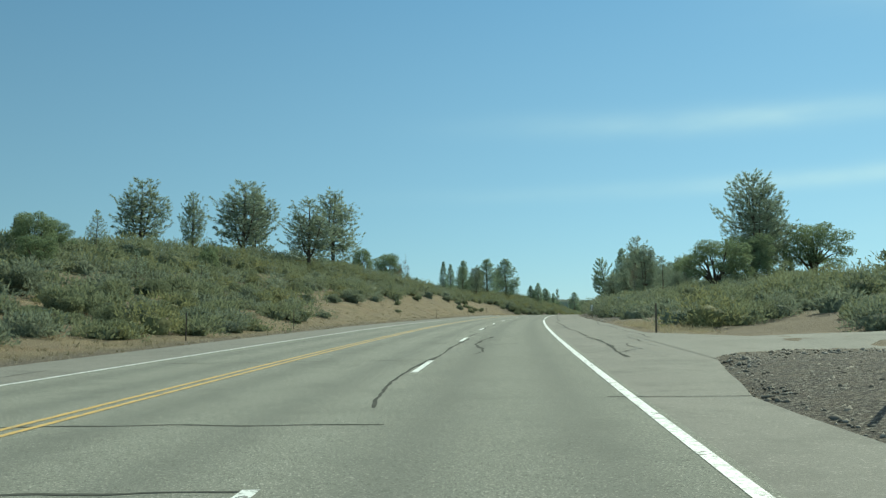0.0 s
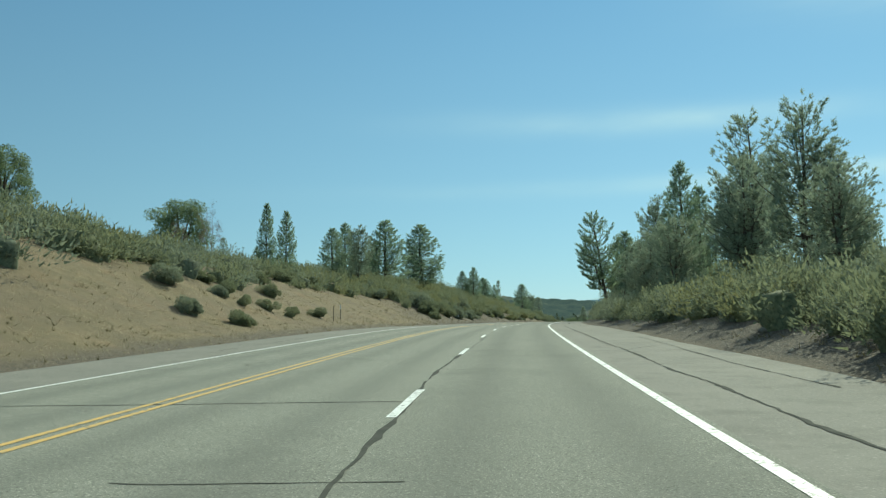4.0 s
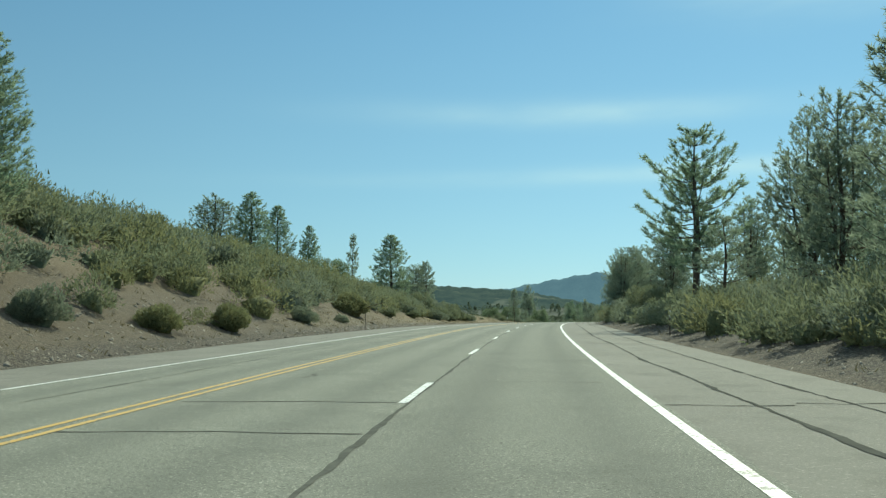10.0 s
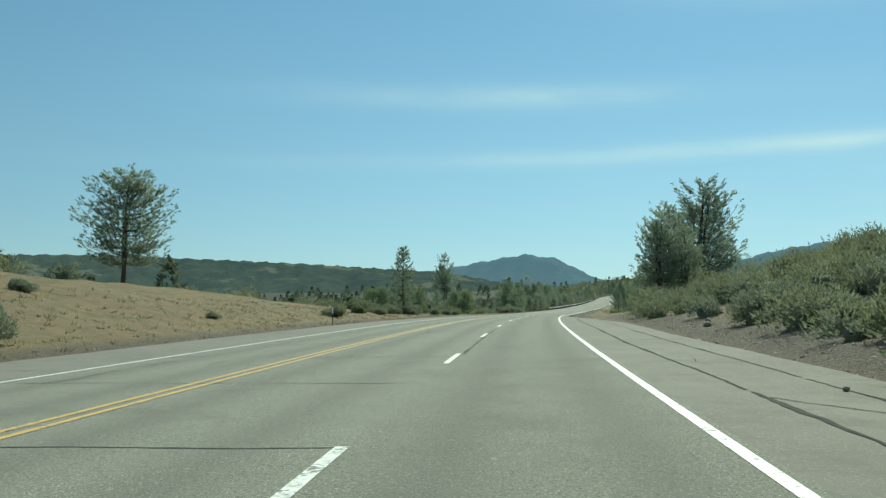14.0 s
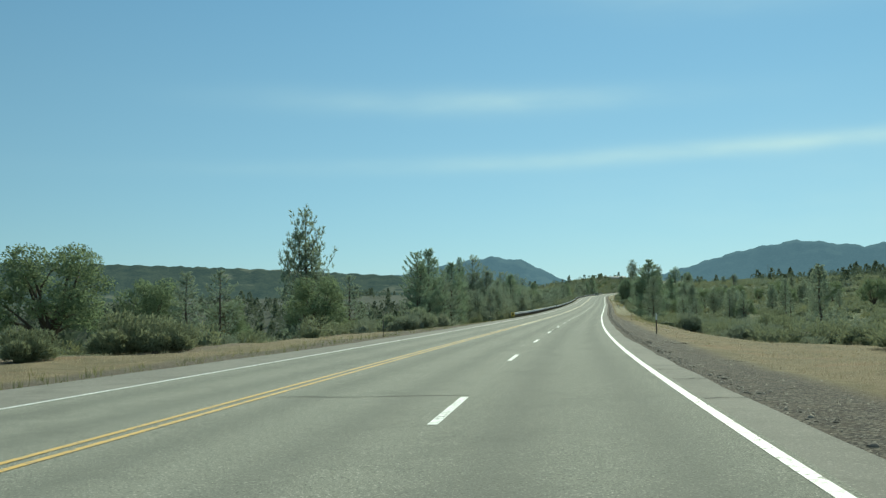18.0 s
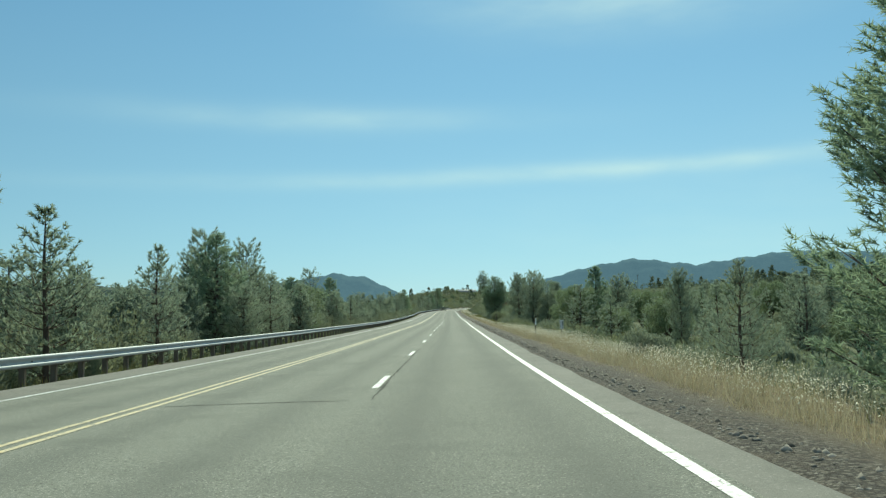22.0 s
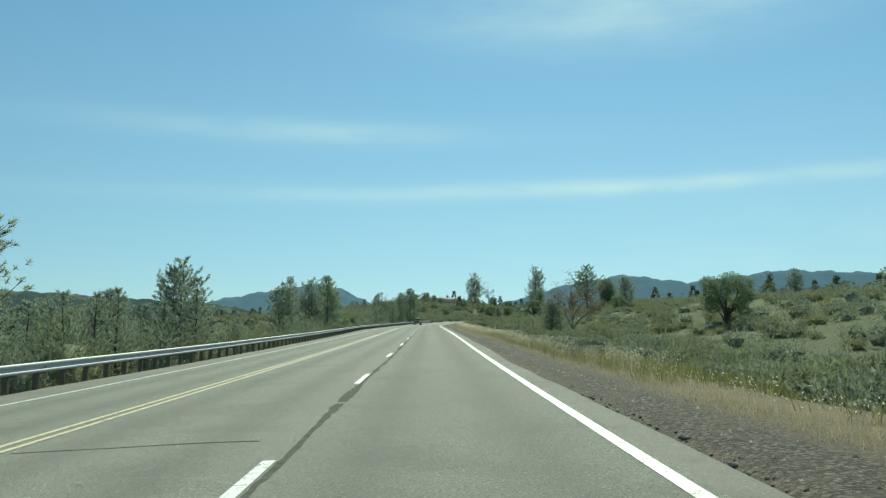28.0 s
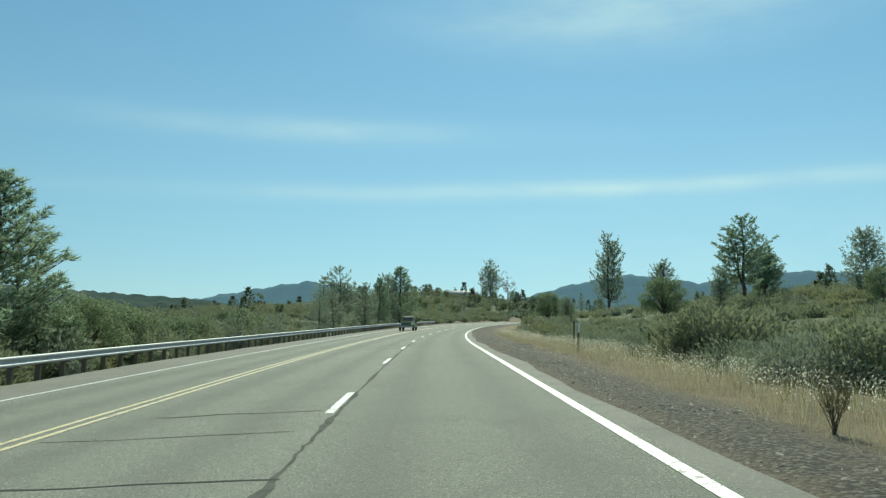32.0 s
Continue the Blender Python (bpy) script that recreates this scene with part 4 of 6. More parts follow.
def pine(seed, style, detail):
    """Wood and needles of a pine 10 m high: whorls of boughs that turn up at the tip, each a flat spray of needle brushes."""
    r = np.random.default_rng(seed)
    H = 10.0
    leaders, z_low, whorls, spread_, boughs, rate = PINE[style]
    wood, pts, axs = [], [], []
    for ld in range(leaders):
        z0 = 0 if ld == 0 else r.uniform(0.10, 0.25) * H
        lean = r.uniform(0.02, 0.05) if ld == 0 else r.uniform(0.07, 0.14)
        turn = r.uniform(0, 2 * np.pi) if ld < 2 else turn + np.pi + r.uniform(-0.7, 0.7)
        top = H if ld == 0 else r.uniform(0.76, 0.95) * H
        zz = np.linspace(z0, top, 9)
        u = (zz - z0) / (top - z0)
        bend = lean * H * np.sqrt(u) * (0.9 if ld else 0.5)
        px_ = bend * np.cos(turn) + 0.06 * np.sin(u * 9 + seed)
        py_ = bend * np.sin(turn) + 0.06 * np.cos(u * 7 + seed)
        base = 0.17 if ld == 0 else 0.10
        wood.append(tube(np.stack([px_, py_, zz], -1), base * (1 - u) ** 0.8 + 0.015, 8))
        start = max(z_low * H, z0 + 0.08 * H)
        for w in range(whorls):
            fz = min(max((w + r.uniform(-0.3, 0.3)) / (whorls - 1), 0), 1)
            z = start + fz * (top - start) * 0.97
            q = (z - start) / (top - start)
            if style in ("dense", "young"):
                reach = spread_ * H * (0.06 + 0.96 * (1 - q ** 1.7)) * (0.80 + 0.20 * min(1, q * 6))
            elif style == "narrow":
                reach = spread_ * H * (0.08 + 0.92 * (1 - q) ** 0.7) * (0.6 + 0.4 * min(1, q * 4))
            else:
                reach = spread_ * H * (0.08 + 0.94 * math.sin(math.pi * min(1.0, 0.28 + 0.69 * q)))
            reach *= 0.72 if ld else 1.0
            cx, cy = np.interp(z, zz, px_), np.interp(z, zz, py_)
            nb = boughs + int(r.integers(-1, 2))
            a0 = r.uniform(0, 6.28)
            for b in range(nb):
                a_ = a0 + b * 6.283 / nb + r.uniform(-0.4, 0.4)
                ln = reach * (r.uniform(0.5, 1.12) if style in ("tall", "open") else r.uniform(0.72, 1.04))
                if r.random() < {"open": 0.15, "bushy": 0.22}.get(style, 0.08):
                    continue
                rise = {"dense": 0.12 + 0.75 * q, "young": 0.25 + 0.6 * q, "tall": 0.02 + 0.6 * q, "bushy": 0.42 + 0.3 * q, "narrow": 0.2 + 0.5 * q}.get(style, 0.02 + 0.80 * q) + r.uniform(-0.14, 0.18)
                tt = np.linspace(0, 1, 5)
                bx, by = cx + np.cos(a_) * ln * tt, cy + np.sin(a_) * ln * tt
                bz = z + ln * (rise * tt + 0.20 * tt ** 3 - 0.10 * np.sin(tt * 3.14))
                wood.append(tube(np.stack([bx, by, bz], -1), (0.008 + 0.010 * ln) * (1 - 0.8 * tt) + 0.005, 3))
                n_t = max(3, int(2 + ln * rate * (0.75, 1.15, 2.3)[detail]))
                for k in range(n_t):
                    e = 1.0 - (k / n_t) ** 1.2 * (0.62 if style in ("tall", "open") else 0.76)
                    across = r.uniform(-1, 1) * ln * ((0.10 if style == "tall" else 0.20) + 0.38 * (1.05 - e)) if k else 0.0
                    p_ = np.array([np.interp(e, tt, bx) - np.sin(a_) * across, np.interp(e, tt, by) + np.cos(a_) * across, np.interp(e, tt, bz) + abs(across) * 0.15 + r.normal(0, 0.05 if style == "tall" else 0.07 + 0.06 * ln)])
                    pts.append(p_)
                    s_ = a_ + math.copysign(min(1.0, abs(across) * 1.6), across) + r.uniform(-0.3, 0.3)
                    axs.append((np.cos(s_) * 0.8, np.sin(s_) * 0.8, r.uniform(0.35, 1.3)))
        for _ in range(7):
            pts.append(np.array([px_[-1] + r.normal(0, 0.07), py_[-1] + r.normal(0, 0.07), top - r.uniform(0.0, 0.8)]))
            axs.append((r.normal(0, 0.3), r.normal(0, 0.3), 1.0))
    pts, axs = np.array(pts), np.array(axs)
    axs /= np.linalg.norm(axs, axis=1, keepdims=True)
    per, needle, wide_, twig_ = ((10, 0.31, 0.075, 0.22), (17, 0.24, 0.042, 0.26), (26, 0.17, 0.025, 0.26))[detail]
    rep = np.repeat(np.arange(len(pts)), per)
    along = (r.random((len(rep), 1)) - 0.25) * twig_
    d = axs[rep] * 0.75 + r.normal(0, 0.55, (len(rep), 3))
    crown = cards(pts[rep] + axs[rep] * along, d, needle, wide_, r)
    return cat(wood), None, crown


def oak(seed, broad=1.0):
    """Forked trunk, limbs and a rounded crown of leafy lobes, 10 m high."""
    r = np.random.default_rng(seed)
    wood, lobes = [], []
    n_lobe = 19
    for k in range(n_lobe):
        u = (k + 0.5) / n_lobe
        z = 3.0 + 6.0 * u
        reach = 3.9 * broad * math.sqrt(max(0.05, 1 - ((z - 5.2) / 4.6) ** 2)) * r.uniform(0.55, 1.0)
        a_ = k * 2.4 + r.uniform(-0.4, 0.4)
        end = np.array([math.cos(a_) * reach, math.sin(a_) * reach, z])
        lobes.append((end, r.uniform(1.0, 1.55)))
        tt = np.linspace(0, 1, 6)[:, None]
        fork = np.array([r.uniform(-.3, .3), r.uniform(-.3, .3), r.uniform(1.2, 2.6)])
        path = fork * (1 - tt) + end * tt + np.sin(tt * 3.14) * r.normal(0, 0.3, 3) + np.array([0, 0, 0.5]) * np.sin(tt * 3.14)
        wood.append(tube(path, 0.13 * (1 - tt[:, 0]) + 0.025, 5))
    for q in (-0.25, 0.3):
        tt = np.linspace(0, 1, 5)[:, None]
        wood.append(tube(np.array([[q * 0.4, 0, -0.2]]) * (1 - tt) + np.array([[q, q * 0.6, 3.6]]) * tt, 0.27 - 0.14 * tt[:, 0], 8))
    pts = []
    for c_, q in lobes:
        n = int(430 * q * q)
        d = r.normal(size=(n, 3))
        d /= np.linalg.norm(d, axis=1, keepdims=True)
        pts.append(c_ + d * q * (0.45 + 0.62 * r.random((n, 1))) * np.array([1.1, 1.1, 0.8]))
    v, f = leaves(np.concatenate(pts), 0.125, r, 0.4, True)
    k = 10.0 / v[:, 2].max()
    w = cat(wood)
    return (w[0] * k, w[1]), (v * k, f)


def shrub(seed, n_leaf=4600, sub=2, leaf=0.10, lobes=10):
    """A scrub bush about 1 m in radius: stems, a lumpy inner dome and the many leafy twigs that stand round it."""
    r = np.random.default_rng(seed)
    cen = np.stack([r.normal(0, 0.36, lobes), r.normal(0, 0.36, lobes), r.uniform(0.06, 0.62, lobes)], -1)
    cen[:, :2] *= (1.35 - 0.9 * cen[:, 2:3])
    rad = r.uniform(0.26, 0.44, lobes)
    bm = bmesh.new()
    bmesh.ops.create_icosphere(bm, subdivisions=sub, radius=1.0)
    d = np.array([w.co[:] for w in bm.verts])
    f = np.array([[w.index for w in q.verts] for q in bm.faces])
    bm.free()
    c0 = np.array([0, 0, 0.12])

    def reach(d_):
        b_ = d_ @ (cen - c0).T
        disc = b_ ** 2 - (((cen - c0) ** 2).sum(1) - rad ** 2)[None]
        return np.maximum(np.where(disc > 0, b_ + np.sqrt(np.maximum(disc, 0)), 0).max(1), 0.34)

    v = c0 + d * (reach(d) * 0.58 * (1 + r.normal(0, 0.07, len(d))))[:, None]
    v[:, 2] = np.where(d[:, 2] < -0.1, -0.25, v[:, 2])
    f = f[v[f][:, :, 2].max(1) > 0.0]
    d_ = r.normal(size=(n_leaf, 3))
    d_[:, 2] = np.abs(d_[:, 2]) * 0.9 - 0.10
    d_ /= np.linalg.norm(d_, axis=1, keepdims=True)
    p_ = c0 + d_ * (reach(d_) * (0.58 + 0.40 * r.random(n_leaf) ** 0.7))[:, None]
    p_[:, 2] = np.maximum(p_[:, 2], 0.02)
    ax = d_ * 0.7 + r.normal(0, 0.45, (n_leaf, 3)) + np.array([0, 0, 0.5])
    tw = cards(p_, ax, leaf, leaf * 0.40, r)
    stems = []
    for i in range(min(lobes, 6)):
        tt = np.linspace(0, 1, 4)
        stems.append(tube(np.outer(tt, cen[i]) + np.outer(np.sin(tt * 3.1), r.normal(0, 0.06, 3)), 0.03 * (1 - 0.7 * tt), 4))
    return cat(stems), (v, f), tw


def bare_tree(seed):
    r = np.random.default_rng(seed)
    wood = []
    ends = []

    def limb(p0, d, ln, rad, depth):
        tt = np.linspace(0, 1, 5)
        path = p0 + np.outer(tt, d * ln) + np.outer(np.sin(tt * 3.14), r.normal(0, 0.1, 3) * ln)
        wood.append(tube(path, rad * (1 - 0.6 * tt) + 0.008, 6 if depth > 1 else 3))
        if depth == 0:
            ends.append(path[-1])
            return
        for i in range(4 if depth > 1 else 3):
            nd = d + r.normal(0, 0.55, 3)
            nd[2] = abs(nd[2])
            nd /= np.linalg.norm(nd)
            limb(path[2 + i % 3], nd, ln * r.uniform(0.5, 0.75), rad * 0.5, depth - 1)

    limb(np.zeros(3), np.array([0.03, 0.05, 1.0]), 5.5, 0.2, 3)
    w = cat(wood)
    k = 10.0 / w[0][:, 2].max()
    ends = np.array(ends) * k
    rep = np.repeat(np.arange(len(ends)), 24)
    tw = cards(ends[rep] + r.normal(0, 0.35, (len(rep), 3)), r.normal(size=(len(rep), 3)) + [0, 0, 0.5], 0.5, 0.05, r)
    return (w[0] * k, w[1]), tw


HOME = Matrix.Translation((0, -900, -60))
PROTO = {}


def make_tree(key, name, label, category, wood, twig, crown, wood_mat, leaf_mat):
    ob = thing(name, HOME, label, category)
    part("trunk", mesh_of("trunk", *wood, wood_mat, smooth=True), ob)
    if twig is not None:
        part("branches", mesh_of("branches", *twig, wood_mat), ob)
    part("crown", mesh_of("crown", *crown, leaf_mat, smooth=True), ob)
    PROTO[key] = ob


P_LABEL = {
    "dense": "dark green cone-shaped pine tree with dense needles", "narrow": "slender grey-green pine tree with short branches",
    "open": "grey-green foothill pine with several leaning stems", "broad": "broad-crowned pine with spreading branches and open needles",
    "tall": "tall pine with a bare lower trunk and tufted crown", "young": "bushy young pine with long green needles", "bushy": "egg-shaped dark pine with many rising branches beside gravel"}
SEEDS = {}
for st, seeds in (("dense", (11, 12)), ("narrow", (21, 22)), ("open", (31, 32, 33)), ("broad", (41, 42)), ("tall", (51, 52)), ("young", (61, 62, 63)), ("bushy", (67,))):
    for q, sd_ in enumerate(seeds):
        SEEDS[(st, q)] = sd_


def pine_pattern(st, q, detail):
    """The pine of that kind to copy, made when it is first asked for."""
    if (st, q, detail) not in PROTO:
        w_, t_, c_ = pine(SEEDS[(st, q)], st, detail)
        make_tree((st, q, detail), "pine_tree", P_LABEL[st], "pine tree", w_, t_, c_, M["bark"], M["pine_a"] if st in ("dense", "tall", "bushy") else M["pine_b"])
    return PROTO[(st, q, detail)]



for q, sd_ in enumerate((71, 72, 73)):
    w_, c_ = oak(sd_, 0.95)
    make_tree(("oak", q), "oak_tree", "round-crowned green oak tree on a dry slope", "oak tree", w_, None, c_, M["bark"], M["oak"])
w_, c_ = bare_tree(81)
make_tree(("bare", 0), "dead_tree", "leafless grey-brown dead tree with fine twigs", "dead tree", w_, None, c_, M["dead"], M["dead_leaf"])
S_LABEL = {"a": "rounded olive-green scrub bush", "b": "rounded grey-green scrub bush", "c": "rounded yellow-green scrub bush", "p": "pale flowering shrub beside the road"}
for q, (mk, sd_) in enumerate((("a", 91), ("a", 92), ("b", 93), ("b", 94), ("c", 95), ("a", 96))):
    w_, dome_, tw_ = shrub(sd_)
    c_ = cat([dome_, tw_])
    make_tree(("shrub", q), "shrub", S_LABEL[mk], "shrub", w_, None, c_, M["bark"], M["scrub_" + mk])
w_, dome_, tw_ = shrub(97, 4600)
c_ = cat([dome_, tw_])
make_tree(("pale", 0), "shrub", S_LABEL["p"], "shrub", w_, None, c_, M["bark"], M["pale"])

prng = random.Random(5)
N_OF = {"dense": 2, "narrow": 2, "open": 3, "broad": 2, "tall": 2, "young": 3, "bushy": 1, "oak": 3, "bare": 1, "shrub": 6, "pale": 1}
TREES = []          # places taken by trees


def plant(kind, s, off, high, wide=1.0, which=None, group="", near=False, lean=0.0):
    """A tree or bush of that height at a place beside the road."""
    q = prng.randrange(N_OF[kind]) if which is None else which
    k = high / (1.25 if kind in ("shrub", "pale") else 10.0)
    m = Matrix.Translation(spot(s, off, -0.06)) @ Matrix.Rotation(lean, 4, Vector((math.sin(heading_at(s)), math.cos(heading_at(s)), 0))) @ Matrix.Rotation(prng.uniform(0, 6.28), 4, "Z") @ Matrix.Diagonal((k * wide, k * wide, k, 1))
    ob = copy_thing(pine_pattern(kind, q, (2 if high > 15.5 or 9 < off < 12.6 else 1) if near else 0) if kind in PINE else PROTO[(kind, q)], m)
    if group:
        tagged(ob, group=group)
    TREES.append((s, off, high * 0.25 * wide))
    return ob


# trees that stand out, one by one: kind, s, off, height of the top over the road, width
MARKED = [
    ("open", 146, -50, 23, 0.96), ("open", 123, -42.5, 20.3, 1.5), ("open", 132, -35, 18.6, 1.45), ("open", 164, -41, 24.3, 1.4),
    ("open", 116, -55.5, 20, 1.25), ("open", 158, -67.5, 24.2, 0.8), ("oak", 58, -34, 8.6, 1.2), ("young", 74, -38, 10.5, 0.9), ("oak", 66, -37, 8.8, 1.1), ("oak", 96, -36, 8.9, 1.1), ("oak", 103, -37, 9.4, 1.1), ("oak", 86, -32, 7.6, 1.2),
    ("young", 70, -26, 5.4, 1.2), ("young", 60, -27, 5.6, 1.3), ("oak", 52, -30, 6.4, 1.2), ("oak", 40, -27, 5.5, 1.3), ("oak", 189, -42, 15.6, 0.95),
    ("oak", 244, -52, 19.3, 1.2), ("bare", 240, -45, 17.5, 0.6), ("bare", 226, -44, 14, 0.6), ("dense", 218, -29, 14.2, 0.63), ("dense", 222, -28, 13.8, 0.74),
    ("dense", 253, -31, 15, 1.26), ("open", 254, -27, 15.4, 0.86), ("dense", 279.5, -28.6, 19.2, 1.6), ("dense", 281, -37, 19, 1.13), ("dense", 266, -31, 14, 0.9),
    ("dense", 302, -26.7, 20.8, 1.6), ("open", 290, -34, 16, 1), ("dense", 345, -22.5, 14.3, 1.05), ("dense", 343, -25, 13.2, 1.25), ("open", 352, -40, 21, 0.88),
    ("narrow", 360, -37, 15, 1.24), ("young", 371, -37, 12.5, 1), ("dense", 396, -28.4, 13.8, 1.49), ("open", 402, -35.1, 14.4, 1.37), ("dense", 422, -35, 15.8, 1.2),
    ("dense", 425, -31.6, 13.4, 1.04), ("oak", 455, -37.5, 11.2, 1.1), ("dense", 458, -27.6, 15.2, 1.45), ("narrow", 447, -19.3, 9.8, 1.25),
    ("narrow", 492, -45.4, 18.6, 0.63), ("broad", 508, -35.2, 12.8, 1.3), ("narrow", 553, -18.5, 9.4, 1.16), ("oak", 610, -31, 6.2, 1.2), ("oak", 604, -36, 5.6, 1.3),
    ("open", 680, -38.5, 15.2, 0.67), ("young", 674, -30, 6, 1.2), ("tall", 661.5, -17.9, 8.1, 0.85), ("dense", 667.5, -17.7, 9, 1.05), ("young", 671, -16.5, 6.4, 1.1),
    ("dense", 680, -17.1, 7.8, 1.1), ("dense", 685.5, -16.8, 8.8, 0.59), ("young", 676, -21, 7.4, 1.2), ("open", 715, -19.5, 10, 0.77), ("open", 716, -16.8, 8.5, 0.68),
    ("open", 764, -17.2, 8.1, 0.9), ("narrow", 759, -20, 7.4, 1.4), ("open", 816, -19.8, 8, 1.0), ("dense", 817, -17, 7.1, 1.2), ("young", 803, -17, 4.6, 1.1), ("open", 934, -16, 5.6, 1),
    ("open", 904, -16, 5.8, 1.3), ("young", 884, -16.5, 3.6, 1.1), ("narrow", 888, -17, 3.9, 1.2), ("dense", 752, -16.5, 8, 1.3), ("open", 756, -18.5, 8.2, 1.1), ("dense", 783, -16.5, 5.8, 1.5), ("oak", 789, -18, 5.6, 1.4), ("young", 900, -20, 4, 1.2), ("open", 981, -16.6, 5.8, 1.0), ("narrow", 1016, -21, 8.2, 0.9), ("open", 1015, -17.5, 7.6, 1),
    ("young", 1001, -19, 4.6, 1.2), ("dense", 1026, -16.3, 9, 1.3), ("dense", 1034, -17.5, 7.6, 1.6), ("young", 1039, -18.6, 5.6, 1.4), ("open", 1126, -17, 8.7, 1.1), ("dense", 1157, -17, 8.8, 1.1), ("young", 1120, -18, 7.2, 1.2), ("young", 1112, -15, 5.2, 1.3), ("young", 1140, -16, 6, 1.3), ("open", 1148, -18, 7.4, 1.1), ("young", 1165, -17, 8, 1.3), ("young", 1105, -15.5, 4.5, 1.3),
    ("oak", 1038.5, -15.5, 2.4, 1.3), ("oak", 1046, -18, 2.9, 1.2), ("oak", 1050, -18, 2.4, 1.3), ("oak", 1055, -18.5, 1.9, 1.4), ("oak", 1061, -18.5, 1.8, 1.4), ("oak", 1067, -18.5, 1.8, 1.4), ("oak", 1079, -18, 2.6, 0.8), ("oak", 1034.5, -15, 2, 1.2), ("oak", 1090, -20, 2, 1.3),
    ("dense", 1176, -16.6, 11.9, 1.5), ("open", 1172, -19, 10, 1), ("broad", 126, 32.5, 19.4, 1.06), ("open", 134, 36, 17, 1.1), ("oak", 107, 24, 9.6, 1.5),
    ("oak", 116, 30, 11, 1.4), ("oak", 124, 40, 13, 1.4), ("young", 104, 17.5, 7.1, 1.1), ("bare", 136, 16.4, 8.4, 0.3), ("open", 142, 18.5, 11.2, 1.1),
    ("open", 174, 18.6, 13.3, 1), ("open", 192, 20, 16.3, 0.95), ("dense", 206, 16.5, 15.6, 0.8), ("dense", 212, 19, 14, 0.8), ("open", 222, 16, 11.5, 1.1),
    ("open", 162, 16.5, 8, 1.2), ("open", 184, 17.5, 11.5, 1.1), ("open", 203, 22, 13, 1.2), ("open", 196, 14.5, 9, 1.1), ("open", 213, 14.2, 9, 1.1),
    ("open", 236, 15, 10.5, 1.1), ("tall", 258, 12, 17, 0.95), ("young", 265, 11.4, 5.6, 1.3), ("young", 269, 12.8, 6.4, 1.3), ("dense", 281, 18, 14.5, 1),
    ("open", 259, 19.5, 19, 0.9), ("open", 268, 19.5, 10, 1.2), ("young", 282, 16.5, 10, 1.3), ("dense", 289, 15.6, 17, 1.1), ("dense", 292, 17, 16, 0.9),
    ("open", 264, 21, 14, 1.1), ("tall", 305, 15.3, 15.6, 0.99), ("tall", 309, 18, 14.6, 1), ("young", 318, 14.1, 8.4, 1.2), ("narrow", 330, 18, 12, 1.2),
    ("narrow", 342, 16, 12.5, 1.2), ("narrow", 348, 20, 13.4, 1.1), ("open", 354, 17, 12, 0.9), ("tall", 377, 13.8, 15, 1.15), ("open", 366, 19, 13.2, 0.9),
    ("young", 362, 13, 7, 1.3), ("open", 395, 14, 9.5, 1.1), ("open", 416, 10.6, 8.8, 1), ("open", 421, 12, 9.6, 1), ("young", 432, 12.5, 7.6, 1.2),
    ("open", 443, 11.2, 9.8, 0.9), ("open", 434, 13.5, 10.6, 1), ("open", 438, 15, 10.5, 1.1), ("young", 470, 18, 6.6, 1.2), ("open", 550, 15.8, 13, 1),
    ("open", 556, 17.5, 14.8, 0.95), ("open", 548, 19, 11, 1), ("open", 586, 25, 22, 1.3), ("dense", 587, 15.9, 8.6, 1.5), ("young", 592, 19, 6.5, 1.2),
    ("dense", 700, 10.9, 8.5, 1.4), ("narrow", 684, 10.6, 5.4, 1.18), ("young", 715, 11.5, 3.2, 1.1), ("narrow", 680, 31.7, 6.5, 1.3), ("dense", 805.5, 21.4, 7.6, 1.1), ("oak", 802, 18.6, 5.2, 1.1),
    ("broad", 770, 24, 5.2, 0.6), ("young", 790, 17, 4.6, 1.4), ("open", 812, 26, 6.4, 1.2), ("broad", 840, 30, 5.4, 1), ("bushy", 869, 10.9, 8.75, 1.15), ("dense", 881, 18, 7.8, 0.8),
    ("open", 855, 17.5, 8.8, 0.8), ("open", 838, 13.5, 8, 0.9), ("open", 828, 15, 7.7, 0.9), ("open", 830, 17.5, 6.2, 1), ("oak", 982, 39.4, 7.6, 1.3), ("bare", 968, 17, 6.6, 1.25),
    ("bare", 971, 16.2, 5.6, 1), ("open", 966, 14.8, 3.6, 1.2), ("broad", 930, 34, 5, 1.1), ("open", 1192, 26.6, 19.6, 0.8), ("tall", 1128, 43, 16.8, 1.3),
    ("open", 1122, 38, 9, 1.0), ("broad", 1102, 50.6, 12.4, 1.0), ("open", 1114, 28.8, 9.6, 1), ("bushy", 1146, 50, 13.8, 1.5), ("broad", 1090, 70, 10.5, 1)]
seen_kind = {}
for kind, s, off, top, wide in MARKED:
    foot = float(ground_z(s, off)) - float(line_at(s)[2])
    seen_kind[kind] = seen_kind.get(kind, -1) + 1
    plant(kind, s, off, max(1.5, top - foot), wide, seen_kind[kind] % N_OF[kind], near=-38 < off < 34, lean=-0.15 if (s, off) == (258, 12.0) else 0.0)

